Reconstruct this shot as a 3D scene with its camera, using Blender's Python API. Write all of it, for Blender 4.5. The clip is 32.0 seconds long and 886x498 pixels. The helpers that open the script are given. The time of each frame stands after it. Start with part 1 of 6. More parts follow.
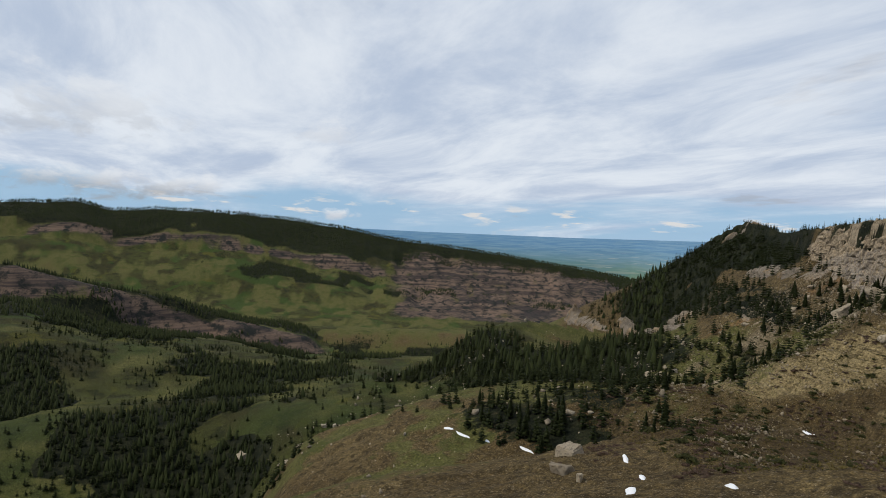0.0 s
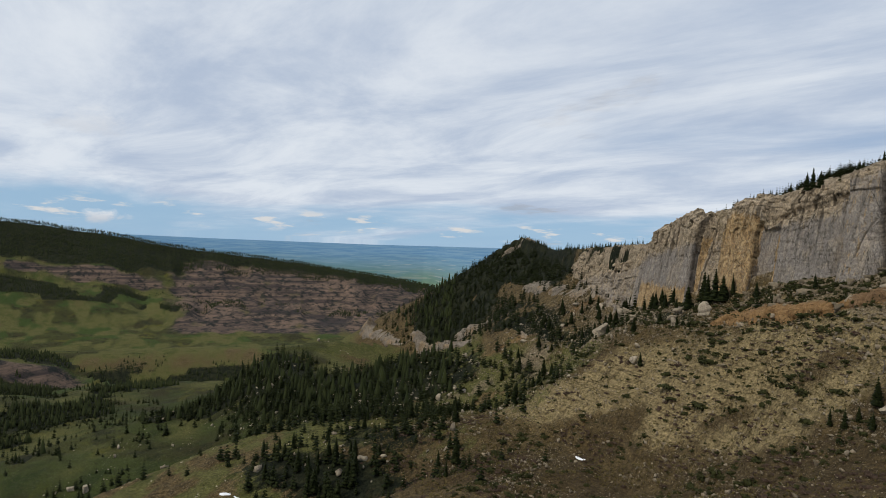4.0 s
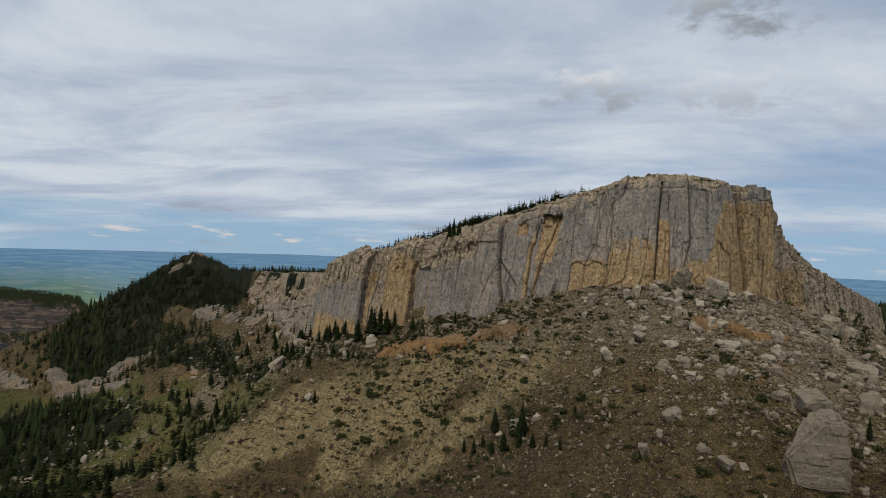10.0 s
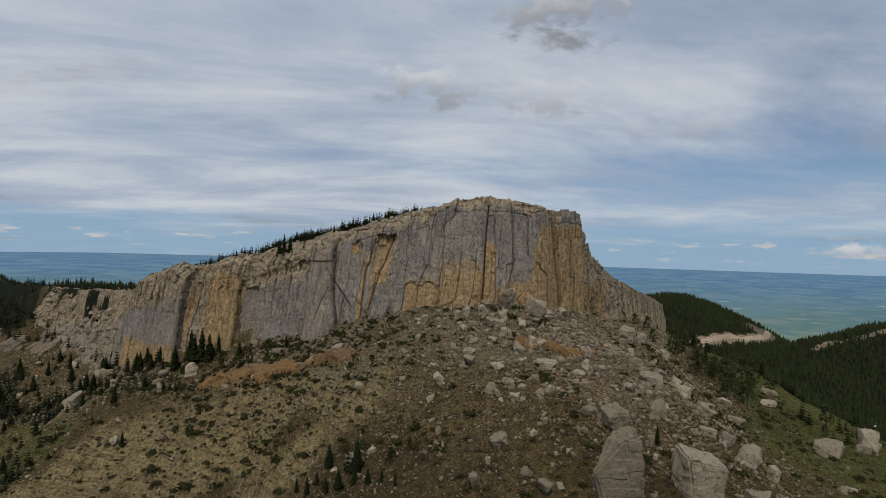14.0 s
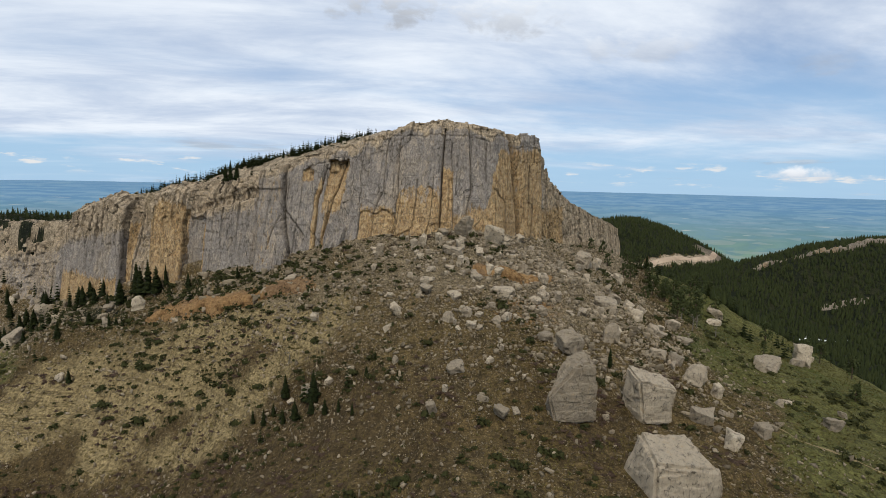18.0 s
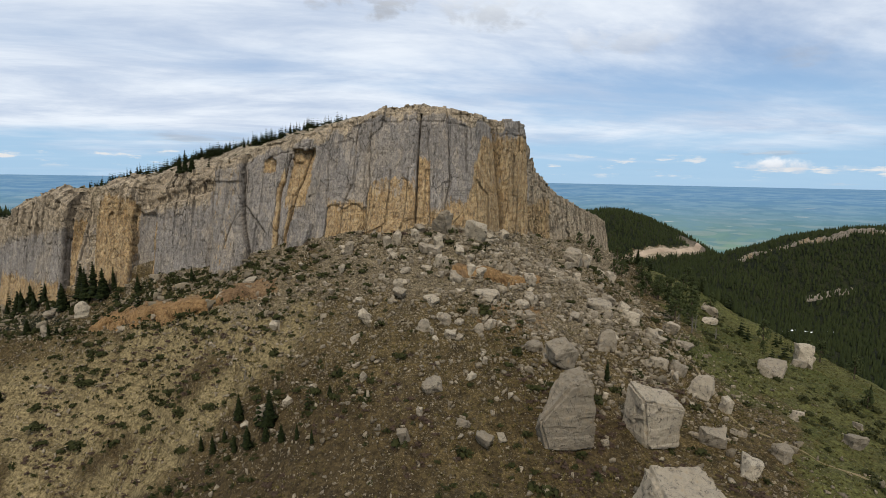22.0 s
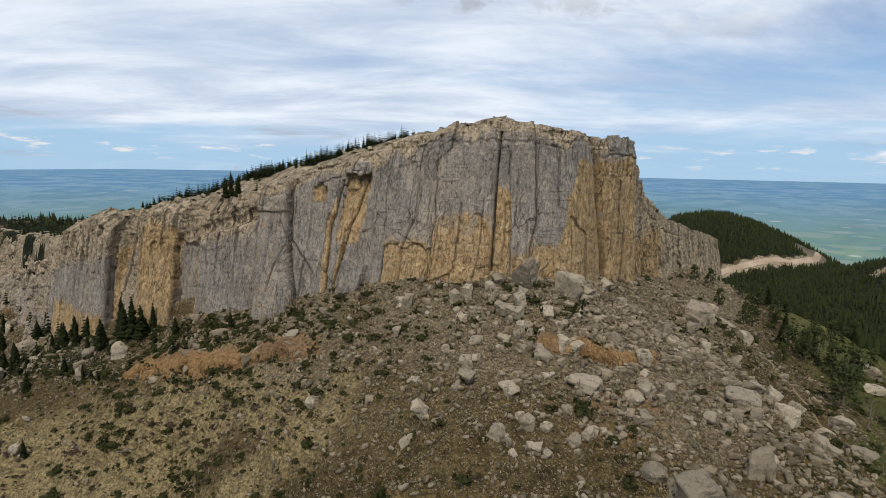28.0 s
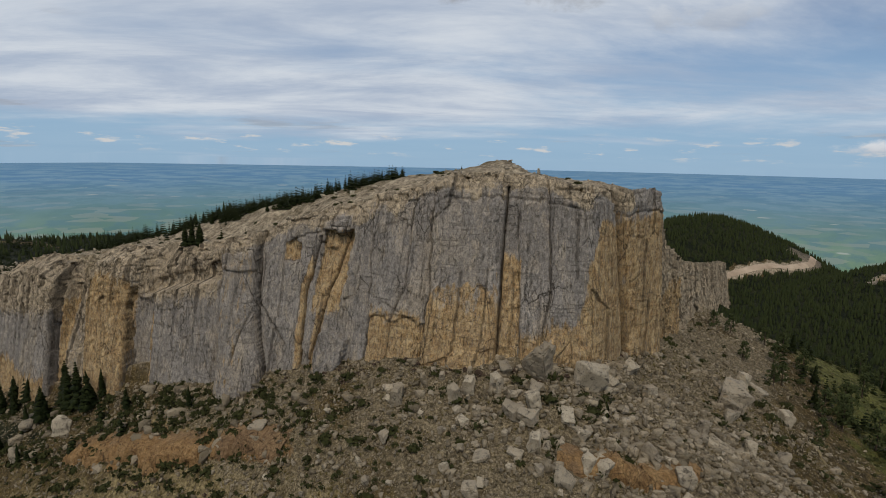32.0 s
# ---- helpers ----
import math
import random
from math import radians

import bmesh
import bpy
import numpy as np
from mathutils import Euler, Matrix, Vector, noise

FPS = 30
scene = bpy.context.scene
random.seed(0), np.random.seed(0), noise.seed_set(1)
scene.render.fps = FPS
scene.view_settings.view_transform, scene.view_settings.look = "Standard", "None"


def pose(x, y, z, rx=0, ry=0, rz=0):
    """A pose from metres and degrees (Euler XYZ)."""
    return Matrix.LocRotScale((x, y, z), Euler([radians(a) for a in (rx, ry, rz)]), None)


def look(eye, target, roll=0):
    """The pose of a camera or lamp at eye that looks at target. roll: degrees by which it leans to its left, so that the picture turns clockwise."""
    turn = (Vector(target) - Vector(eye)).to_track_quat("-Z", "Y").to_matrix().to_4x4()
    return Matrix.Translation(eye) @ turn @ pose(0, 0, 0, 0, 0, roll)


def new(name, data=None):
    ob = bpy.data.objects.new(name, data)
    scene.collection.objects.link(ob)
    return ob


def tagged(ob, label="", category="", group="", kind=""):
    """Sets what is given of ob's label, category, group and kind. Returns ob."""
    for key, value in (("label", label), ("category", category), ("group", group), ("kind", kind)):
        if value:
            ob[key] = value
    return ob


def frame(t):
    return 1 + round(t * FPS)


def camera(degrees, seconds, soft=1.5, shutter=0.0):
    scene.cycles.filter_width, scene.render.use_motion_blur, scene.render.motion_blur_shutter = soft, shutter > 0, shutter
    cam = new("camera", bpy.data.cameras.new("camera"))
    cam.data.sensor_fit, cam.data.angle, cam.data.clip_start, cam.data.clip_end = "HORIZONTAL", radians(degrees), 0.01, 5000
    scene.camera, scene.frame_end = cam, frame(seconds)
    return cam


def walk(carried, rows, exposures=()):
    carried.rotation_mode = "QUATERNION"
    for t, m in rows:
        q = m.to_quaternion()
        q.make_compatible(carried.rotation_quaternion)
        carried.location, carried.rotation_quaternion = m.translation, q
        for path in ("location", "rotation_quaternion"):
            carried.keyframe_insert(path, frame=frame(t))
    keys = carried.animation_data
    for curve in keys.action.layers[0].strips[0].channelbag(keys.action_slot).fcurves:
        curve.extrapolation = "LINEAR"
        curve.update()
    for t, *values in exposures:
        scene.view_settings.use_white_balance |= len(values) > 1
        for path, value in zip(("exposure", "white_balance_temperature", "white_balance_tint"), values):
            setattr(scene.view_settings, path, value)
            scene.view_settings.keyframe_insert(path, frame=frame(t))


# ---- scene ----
cam = camera(76.8, 32.0, 0.75)
PATH = [
    (0.0, look((15.92, -13.62, -50.99), (-262.12, 98.51, -61.83), 2.89)),
    (0.5, look((12.34, -11.54, -48.85), (-261.67, 110.19, -59.05), 2.85)),
    (1.0, look((8.97, -9.36, -46.64), (-259.42, 124.35, -56.11), 2.84)),
    (1.5, look((5.64, -7.13, -44.59), (-256.05, 139.31, -53.15), 2.86)),
    (2.0, look((2.63, -4.82, -42.49), (-252.57, 152.71, -50.16), 2.82)),
    (2.5, look((0.60, -2.63, -40.48), (-248.33, 164.69, -46.62), 2.81)),
    (3.0, look((-0.78, -1.17, -38.63), (-239.55, 180.39, -43.35), 2.88)),
    (3.5, look((-1.05, -0.25, -36.82), (-230.85, 192.57, -40.55), 2.89)),
    (5.5, look((-0.18, 0.16, -29.56), (-191.34, 231.37, -29.28), 3.09)),
    (6.0, look((-0.13, 0.31, -27.66), (-181.33, 239.40, -26.57), 3.09)),
    (6.5, look((-0.14, 0.28, -25.65), (-170.35, 247.31, -23.84), 3.12)),
    (7.0, look((-0.39, 0.13, -23.81), (-158.83, 254.86, -21.19), 3.10)),
    (7.5, look((-0.45, -0.09, -21.72), (-146.40, 261.99, -18.62), 3.00)),
    (8.0, look((-0.43, -0.20, -19.67), (-132.24, 269.26, -15.95), 2.89)),
    (8.5, look((-0.33, -0.25, -17.77), (-119.07, 275.21, -13.34), 2.86)),
    (9.0, look((-0.11, -0.29, -15.78), (-106.54, 280.15, -10.81), 2.81)),
    (9.5, look((0.12, -0.52, -13.89), (-93.65, 284.39, -8.38), 2.77)),
    (10.0, look((0.15, -0.77, -12.00), (-79.30, 288.46, -6.09), 2.67)),
    (10.5, look((0.14, -0.98, -9.93), (-64.49, 291.91, -3.68), 2.55)),
    (11.0, look((0.06, -1.16, -7.82), (-49.39, 294.67, -1.40), 2.47)),
    (11.5, look((0.00, -1.08, -5.65), (-30.60, 297.28, 0.95), 2.27)),
    (12.0, look((0.01, -1.12, -3.49), (-15.16, 298.43, 3.04), 2.14)),
    (12.5, look((0.04, -0.84, -1.61), (-5.60, 299.04, 4.64), 2.09)),
    (13.0, look((-0.00, 0.00, -0.00), (-0.00, 299.94, 5.96), 2.03)),
    (13.5, look((-0.13, 1.23, 1.31), (3.52, 301.15, 7.20), 1.96)),
    (14.0, look((-0.13, 2.90, 2.23), (7.23, 302.75, 8.16), 1.84)),
    (14.5, look((-0.09, 4.34, 2.54), (10.00, 304.11, 8.72), 1.74)),
    (14.7, look((-0.01, 4.51, 2.58), (11.53, 304.23, 8.60), 1.71)),
    (14.8, look((0.03, 4.59, 2.59), (12.29, 304.33, 5.47), 1.70)),
    (14.9, look((0.07, 4.67, 2.61), (13.05, 304.26, -6.29), 1.69)),
    (15.0, look((0.12, 4.76, 2.63), (13.76, 303.25, -24.09), 1.68)),
    (15.5, look((0.40, 5.40, 2.98), (16.62, 303.41, -27.44), 1.59)),
    (17.5, look((1.18, 8.62, 2.96), (28.66, 305.55, -29.93), 1.45)),
    (18.0, look((1.69, 10.35, 3.01), (31.70, 306.97, -30.36), 1.45)),
    (18.5, look((2.20, 12.61, 2.91), (34.72, 308.92, -30.88), 1.43)),
    (19.0, look((2.73, 15.18, 2.59), (38.17, 311.16, -31.23), 1.43)),
    (19.5, look((3.31, 18.14, 2.36), (41.50, 313.75, -31.60), 1.36)),
    (20.0, look((3.98, 21.31, 2.30), (44.75, 316.53, -32.16), 1.33)),
    (20.5, look((4.65, 24.74, 2.42), (45.23, 319.88, -32.81), 1.26)),
    (21.0, look((5.50, 28.25, 2.31), (43.71, 323.65, -33.45), 1.25)),
    (21.5, look((6.43, 31.91, 2.33), (45.57, 327.12, -34.03), 1.24)),
    (22.0, look((7.30, 35.79, 2.57), (46.07, 330.94, -34.61), 1.14)),
    (22.5, look((8.06, 39.87, 2.88), (35.73, 336.15, -35.20), 1.11)),
    (23.0, look((8.92, 44.01, 3.05), (27.03, 340.96, -35.57), 1.20)),
    (23.5, look((9.62, 48.30, 3.49), (24.19, 345.36, -35.79), 1.19)),
    (24.0, look((10.11, 52.68, 4.26), (23.28, 349.67, -35.99), 1.17)),
    (24.5, look((10.75, 57.03, 5.20), (23.36, 353.92, -35.98), 1.14)),
    (25.0, look((11.41, 61.54, 6.10), (24.34, 358.39, -35.29), 1.15)),
    (25.5, look((11.82, 65.99, 7.45), (25.10, 362.85, -33.77), 1.16)),
    (27.5, look((13.18, 84.18, 14.95), (11.78, 381.25, -26.79), 1.13)),
    (28.0, look((13.07, 88.64, 17.30), (8.34, 385.65, -24.64), 1.19)),
    (28.5, look((12.66, 93.11, 19.71), (7.81, 390.08, -22.50), 1.22)),
    (29.0, look((12.21, 97.56, 22.34), (7.92, 394.47, -20.43), 1.20)),
    (29.5, look((11.71, 102.07, 24.92), (8.12, 398.90, -18.46), 1.17)),
    (30.0, look((11.46, 106.53, 27.51), (8.63, 403.28, -16.40), 1.20)),
    (30.5, look((11.02, 110.93, 30.24), (9.17, 407.54, -14.63), 1.21)),
    (31.0, look((10.45, 115.30, 32.79), (9.90, 411.85, -12.54), 1.28)),
    (31.5, look((9.99, 119.63, 35.30), (10.62, 416.11, -10.47), 1.34)),
    (32.0, look((9.70, 123.74, 37.79), (11.53, 420.16, -8.43), 1.32)),
]
LIGHT = [(0.0, -0.1), (6.0, -0.2), (10.0, -0.35), (13.0, -0.5), (14.5, -0.52), (15.5, -0.48), (18.0, 0.1), (21.0, 0.1), (28.0, 0.1), (31.0, 0.08), (31.5, -0.1), (32.0, -0.35)]
walk(cam, PATH, LIGHT)

# ---------------------------------------------------------------- sky, sun
SUN_HEIGHT, SUN_BEARING = 50.0, 190.0   # degrees above the horizon, clockwise from north (the y axis)
world = bpy.data.worlds.new("sky")
scene.world = world
world.use_nodes = True
wt = world.node_tree
wt.nodes.clear()


def node(tree, kind, **values):
    """A node with its inputs (numbered i0, i1, ...) set or linked."""
    n = tree.nodes.new(kind)
    for key, value in values.items():
        if isinstance(value, bpy.types.NodeSocket):
            tree.links.new(value, n.inputs[int(key[1:])])
        else:
            n.inputs[int(key[1:])].default_value = value
    return n


def maths(tree, op, a, b=0.0, c=0.0):
    n = node(tree, "ShaderNodeMath", i0=a, i1=b, i2=c)
    n.operation = op
    return n.outputs[0]


def ramp(tree, x, a, b, lo=0.0, hi=1.0):
    """x from a..b to lo..hi, eased."""
    n = node(tree, "ShaderNodeMapRange", i0=x, i1=a, i2=b, i3=lo, i4=hi)
    n.interpolation_type = "SMOOTHSTEP"
    return n.outputs[0]


def blend(tree, f, a, b, how="MIX"):
    n = node(tree, "ShaderNodeMix")
    n.data_type, n.blend_type = "RGBA", how
    for sock, value in zip((n.inputs["Factor"], n.inputs[6], n.inputs[7]), (f, a, b)):
        if isinstance(value, bpy.types.NodeSocket):
            tree.links.new(value, sock)
        else:
            sock.default_value = value if not isinstance(value, tuple) else (*value[:3], 1)
    return n.outputs[2]


def turb(tree, vec, scale, detail=4.0, rough=0.55, distort=0.0):
    n = node(tree, "ShaderNodeTexNoise", i0=vec)
    n.inputs["Scale"].default_value, n.inputs["Detail"].default_value = scale, detail
    n.inputs["Roughness"].default_value, n.inputs["Distortion"].default_value = rough, distort
    return n.outputs[0]


def mapped(tree, vec, scale=(1, 1, 1), turn=(0, 0, 0), shift=(0, 0, 0)):
    n = node(tree, "ShaderNodeMapping", i0=vec)
    n.inputs["Scale"].default_value, n.inputs["Rotation"].default_value, n.inputs["Location"].default_value = scale, turn, shift
    return n.outputs[0]


w_dir = node(wt, "ShaderNodeTexCoord").outputs["Generated"]
w_xyz = node(wt, "ShaderNodeSeparateXYZ", i0=w_dir)
w_up = maths(wt, "MAXIMUM", w_xyz.outputs[2], 0.0)
w_flat = maths(wt, "ADD", w_up, 0.10)
w_plane = node(wt, "ShaderNodeCombineXYZ", i0=maths(wt, "DIVIDE", w_xyz.outputs[0], w_flat), i1=maths(wt, "DIVIDE", w_xyz.outputs[1], w_flat)).outputs[0]
w_sky = node(wt, "ShaderNodeTexSky")
w_sky.sky_type, w_sky.sun_disc = "NISHITA", False
w_sky.sun_elevation, w_sky.sun_rotation = radians(SUN_HEIGHT), radians(SUN_BEARING)
w_sky.altitude, w_sky.air_density, w_sky.dust_density, w_sky.ozone_density = 2500.0, 1.0, 0.4, 1.5
w_blue = blend(wt, 1.0, w_sky.outputs[0], (0.085, 0.088, 0.098), "MULTIPLY")
w_blue = blend(wt, ramp(wt, w_up, 0.30, 0.0, 0.15, 0.92), w_blue, (0.33, 0.53, 0.74))
# high veil in long streaks, thinner towards the horizon
w_long = turb(wt, mapped(wt, w_plane, (0.13, 0.50, 1), (0, 0, radians(-28))), 1.0, 5.0, 0.50, 0.5)
w_soft = turb(wt, mapped(wt, w_plane, (0.30, 0.42, 1), (0, 0, radians(-15)), (3.1, 0.4, 0)), 1.0, 7.0, 0.62, 0.45)
w_amount = maths(wt, "ADD", maths(wt, "MULTIPLY", w_long, 0.5), maths(wt, "MULTIPLY", w_soft, 0.5))
w_west = ramp(wt, w_xyz.outputs[0], 0.45, -0.75, -0.020, 0.09)
w_thin = maths(wt, "ADD", ramp(wt, w_up, 0.02, 0.088, -0.22, 0.02), w_west)
w_veil = ramp(wt, maths(wt, "ADD", w_amount, w_thin), 0.36, 0.56, 0.06, 0.97)
w_grain = turb(wt, mapped(wt, w_plane, (0.55, 1.1, 1), (0, 0, -0.35)), 1.0, 8.0, 0.62, 0.4)
w_white = blend(wt, ramp(wt, w_grain, 0.33, 0.66), (0.500, 0.590, 0.740), (0.815, 0.870, 0.940))
w_col = blend(wt, w_veil, w_blue, w_white)
# a few lower, greyer clouds
w_lump = turb(wt, mapped(wt, w_plane, (0.50, 0.62, 1), (0, 0, 0.2), (1.9, 4.4, 0)), 1.0, 8.0, 0.58, 0.4)
w_lumps = ramp(wt, w_lump, 0.60, 0.68, 0.0, 0.50)
w_col = blend(wt, w_lumps, w_col, blend(wt, ramp(wt, w_grain, 0.42, 0.60), (0.40, 0.425, 0.475), (0.66, 0.67, 0.70)))
# small fair-weather clouds along the horizon
w_around = maths(wt, "ARCTAN2", w_xyz.outputs[0], w_xyz.outputs[1])
w_puff_at = node(wt, "ShaderNodeCombineXYZ", i0=maths(wt, "MULTIPLY", w_around, 13.0), i1=maths(wt, "MULTIPLY", w_xyz.outputs[2], 62.0)).outputs[0]
w_puff = turb(wt, w_puff_at, 1.0, 6.0, 0.58)
w_near = maths(wt, "MULTIPLY", ramp(wt, w_xyz.outputs[2], 0.004, 0.020), ramp(wt, w_xyz.outputs[2], 0.058, 0.03))
w_puffs = maths(wt, "MULTIPLY", ramp(wt, w_puff, 0.555, 0.66, 0.0, 0.9), w_near)
w_col = blend(wt, w_puffs, w_col, (0.78, 0.77, 0.76))
# single heaps of cloud: bearing, height, half-width, half-height (degrees), thickness, tone of the base
w_knots = turb(wt, node(wt, "ShaderNodeCombineXYZ", i0=maths(wt, "MULTIPLY", w_around, 16.0), i1=maths(wt, "MULTIPLY", w_xyz.outputs[2], 30.0)).outputs[0], 1.0, 7.0, 0.6, 0.3)
for c_az, c_el, c_ra, c_re, c_thick, c_base in ((-0.5, 17.2, 6.0, 2.2, 0.8, 0.42), (11.5, 16.2, 6.5, 1.9, 0.6, 0.46), (13.0, 24.5, 8.0, 4.2, 0.9, 0.34), (24.0, 13.2, 7.0, 1.6, 0.4, 0.5),
                                                (-79.6, 8.8, 4.0, 1.6, 0.6, 0.66), (-99.0, 2.6, 12.0, 1.5, 0.7, 0.36), (-101.0, 9.0, 8.0, 3.4, 0.5, 0.5), (38.9, 1.7, 4.6, 0.75, 0.95, 0.62), (-78.7, 0.9, 2.6, 0.7, 0.9, 0.62)):
    c_x = maths(wt, "DIVIDE", maths(wt, "SUBTRACT", w_around, radians(c_az)), radians(c_ra))
    c_y = maths(wt, "DIVIDE", maths(wt, "SUBTRACT", w_xyz.outputs[2], math.sin(radians(c_el))), radians(c_re))
    c_d = maths(wt, "ADD", maths(wt, "MULTIPLY", c_x, c_x), maths(wt, "MULTIPLY", c_y, c_y))
    c_f = maths(wt, "SUBTRACT", maths(wt, "ADD", 0.55, maths(wt, "MULTIPLY", maths(wt, "SUBTRACT", w_knots, 0.5), 3.2)), maths(wt, "MULTIPLY", c_d, 0.6))
    c_tone = blend(wt, ramp(wt, maths(wt, "ADD", c_y, maths(wt, "MULTIPLY", w_knots, 1.5)), 0.3, 1.6), (c_base, c_base * 1.06, c_base * 1.16), (0.84, 0.87, 0.91))
    w_col = blend(wt, ramp(wt, c_f, 0.0, 0.75, 0.0, c_thick), w_col, c_tone)
w_bg = node(wt, "ShaderNodeBackground", i0=w_col, i1=1.0)
node(wt, "ShaderNodeOutputWorld", i0=w_bg.outputs[0])

sun = new("sun", bpy.data.lights.new("sun", "SUN"))
sun.data.energy, sun.data.angle, sun.data.color = 2.0, radians(6), (1.0, 0.90, 0.74)
sb, sh = radians(SUN_BEARING), radians(SUN_HEIGHT)
sun.matrix_world = look((0, 0, 0), (-math.sin(sb) * math.cos(sh), -math.cos(sb) * math.cos(sh), -math.sin(sh)))

# ---------------------------------------------------------------- materials
def material(name, rough=0.9):
    m = bpy.data.materials.new(name)
    m.use_nodes = True
    b = m.node_tree.nodes["Principled BSDF"]
    b.inputs["Roughness"].default_value = rough
    b.inputs["Specular IOR Level"].default_value = 0.12
    return m, m.node_tree, b


def place(tree):
    return node(tree, "ShaderNodeNewGeometry").outputs["Position"]


def bump(tree, b, height, strength, distance):
    n = node(tree, "ShaderNodeBump")
    n.inputs["Strength"].default_value, n.inputs["Distance"].default_value = strength, distance
    tree.links.new(height, n.inputs["Height"])
    tree.links.new(n.outputs[0], b.inputs["Normal"])


def cover(tree, name):
    a = node(tree, "ShaderNodeAttribute")
    a.attribute_name = name
    s = node(tree, "ShaderNodeSeparateColor", i0=a.outputs["Color"])
    return s.outputs[0], s.outputs[1], s.outputs[2]


def make_ground():
    m, t, b = material("ground", 0.95)
    p = place(t)
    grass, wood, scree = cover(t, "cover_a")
    ochre, pale, snow = cover(t, "cover_b")
    rock, dark, far = cover(t, "cover_c")
    big, mid, fine = turb(t, p, 0.03, 5, 0.6), turb(t, p, 0.22, 6, 0.65), turb(t, p, 1.6, 5, 0.7)
    soil = blend(t, ramp(t, big, 0.35, 0.65), (0.112, 0.077, 0.031), (0.172, 0.125, 0.054))
    soil = blend(t, ramp(t, mid, 0.40, 0.68), soil, (0.046, 0.034, 0.015))
    stones = node(t, "ShaderNodeTexVoronoi", i0=p)
    stones.inputs["Scale"].default_value = 0.55
    speck = maths(t, "MULTIPLY", ramp(t, stones.outputs["Distance"], 0.34, 0.16), ramp(t, fine, 0.38, 0.56))
    grit = node(t, "ShaderNodeTexVoronoi", i0=p)
    grit.inputs["Scale"].default_value = 1.9
    tint = node(t, "ShaderNodeSeparateColor", i0=grit.outputs["Color"])
    speck2 = maths(t, "MULTIPLY", ramp(t, grit.outputs["Distance"], 0.42, 0.22), ramp(t, tint.outputs[0], 0.45, 0.75))
    soil = blend(t, maths(t, "MULTIPLY", ramp(t, grit.outputs["Distance"], 0.42, 0.62), 0.5), soil, (0.030, 0.021, 0.010))
    stone_tone = blend(t, tint.outputs[1], (0.15, 0.115, 0.072), (0.36, 0.295, 0.195))
    soil = blend(t, maths(t, "MULTIPLY", maths(t, "MAXIMUM", speck, speck2), 0.72), soil, stone_tone)
    col = blend(t, maths(t, "MULTIPLY", dark, ramp(t, mid, 0.25, 0.6, 0.6, 1.0)), soil, blend(t, fine, (0.032, 0.022, 0.011), (0.080, 0.056, 0.028)))
    wash = turb(t, mapped(t, p, (0.30, 0.045, 0.05)), 1.0, 6, 0.65, 0.6)
    edge = maths(t, "ADD", maths(t, "SUBTRACT", mid, 0.5), maths(t, "MULTIPLY", maths(t, "SUBTRACT", wash, 0.5), 0.8))

    def area(mask, lo=0.35, hi=0.65):
        return ramp(t, maths(t, "ADD", mask, maths(t, "MULTIPLY", edge, 0.7)), lo, hi)
    col = blend(t, area(pale), col, blend(t, ramp(t, fine, 0.3, 0.7), (0.165, 0.126, 0.058), (0.308, 0.242, 0.127)))
    leaf = turb(t, mapped(t, p, (0.012, 0.012, 0.85)), 1.0, 4, 0.6)
    col = blend(t, maths(t, "MULTIPLY", maths(t, "MULTIPLY", ramp(t, leaf, 0.53, 0.57), ramp(t, leaf, 0.64, 0.60)), maths(t, "MULTIPLY", maths(t, "MAXIMUM", pale, 0.25), 0.5)), col, (0.050, 0.036, 0.017))
    col = blend(t, maths(t, "MULTIPLY", ramp(t, wash, 0.52, 0.62), 0.45), col, (0.052, 0.038, 0.018))
    col = blend(t, maths(t, "MULTIPLY", maths(t, "MULTIPLY", speck2, pale), 0.5), col, stone_tone)
    turf = blend(t, ramp(t, mid, 0.3, 0.7), (0.066, 0.066, 0.020), (0.118, 0.114, 0.037))
    turf = blend(t, maths(t, "MULTIPLY", ramp(t, big, 0.45, 0.65), 0.8), turf, (0.058, 0.066, 0.016))
    meadow = blend(t, ramp(t, turb(t, p, 0.006, 5, 0.6), 0.35, 0.62), (0.030, 0.028, 0.010), (0.047, 0.052, 0.014))
    meadow = blend(t, maths(t, "MULTIPLY", ramp(t, turb(t, p, 0.03, 7, 0.72), 0.50, 0.60), 0.75), meadow, (0.014, 0.017, 0.007))
    meadow = blend(t, maths(t, "MULTIPLY", ramp(t, turb(t, p, 0.011, 5, 0.65, 0.5), 0.55, 0.66), 0.7), meadow, (0.088, 0.082, 0.014))
    meadow = blend(t, maths(t, "MULTIPLY", ramp(t, turb(t, p, 0.0045, 4, 0.6, 0.5), 0.50, 0.58), maths(t, "ADD", 0.35, maths(t, "MULTIPLY", far, 0.45))), meadow, (0.034, 0.062, 0.012))
    turf = blend(t, ramp(t, grass, 0.72, 0.92, 0.0, 0.95), turf, meadow)
    turf = blend(t, maths(t, "MULTIPLY", speck2, ramp(t, fine, 0.5, 0.6, 0.0, 0.35)), turf, stone_tone)
    turf = blend(t, maths(t, "MULTIPLY", speck, 0.30), turf, (0.24, 0.21, 0.15))
    col = blend(t, area(grass), col, turf)
    rubble = blend(t, ramp(t, fine, 0.35, 0.7), (0.095, 0.073, 0.042), (0.310, 0.250, 0.162))
    col = blend(t, maths(t, "MULTIPLY", area(scree), 0.85), col, rubble)
    xyz = node(t, "ShaderNodeSeparateXYZ", i0=p)
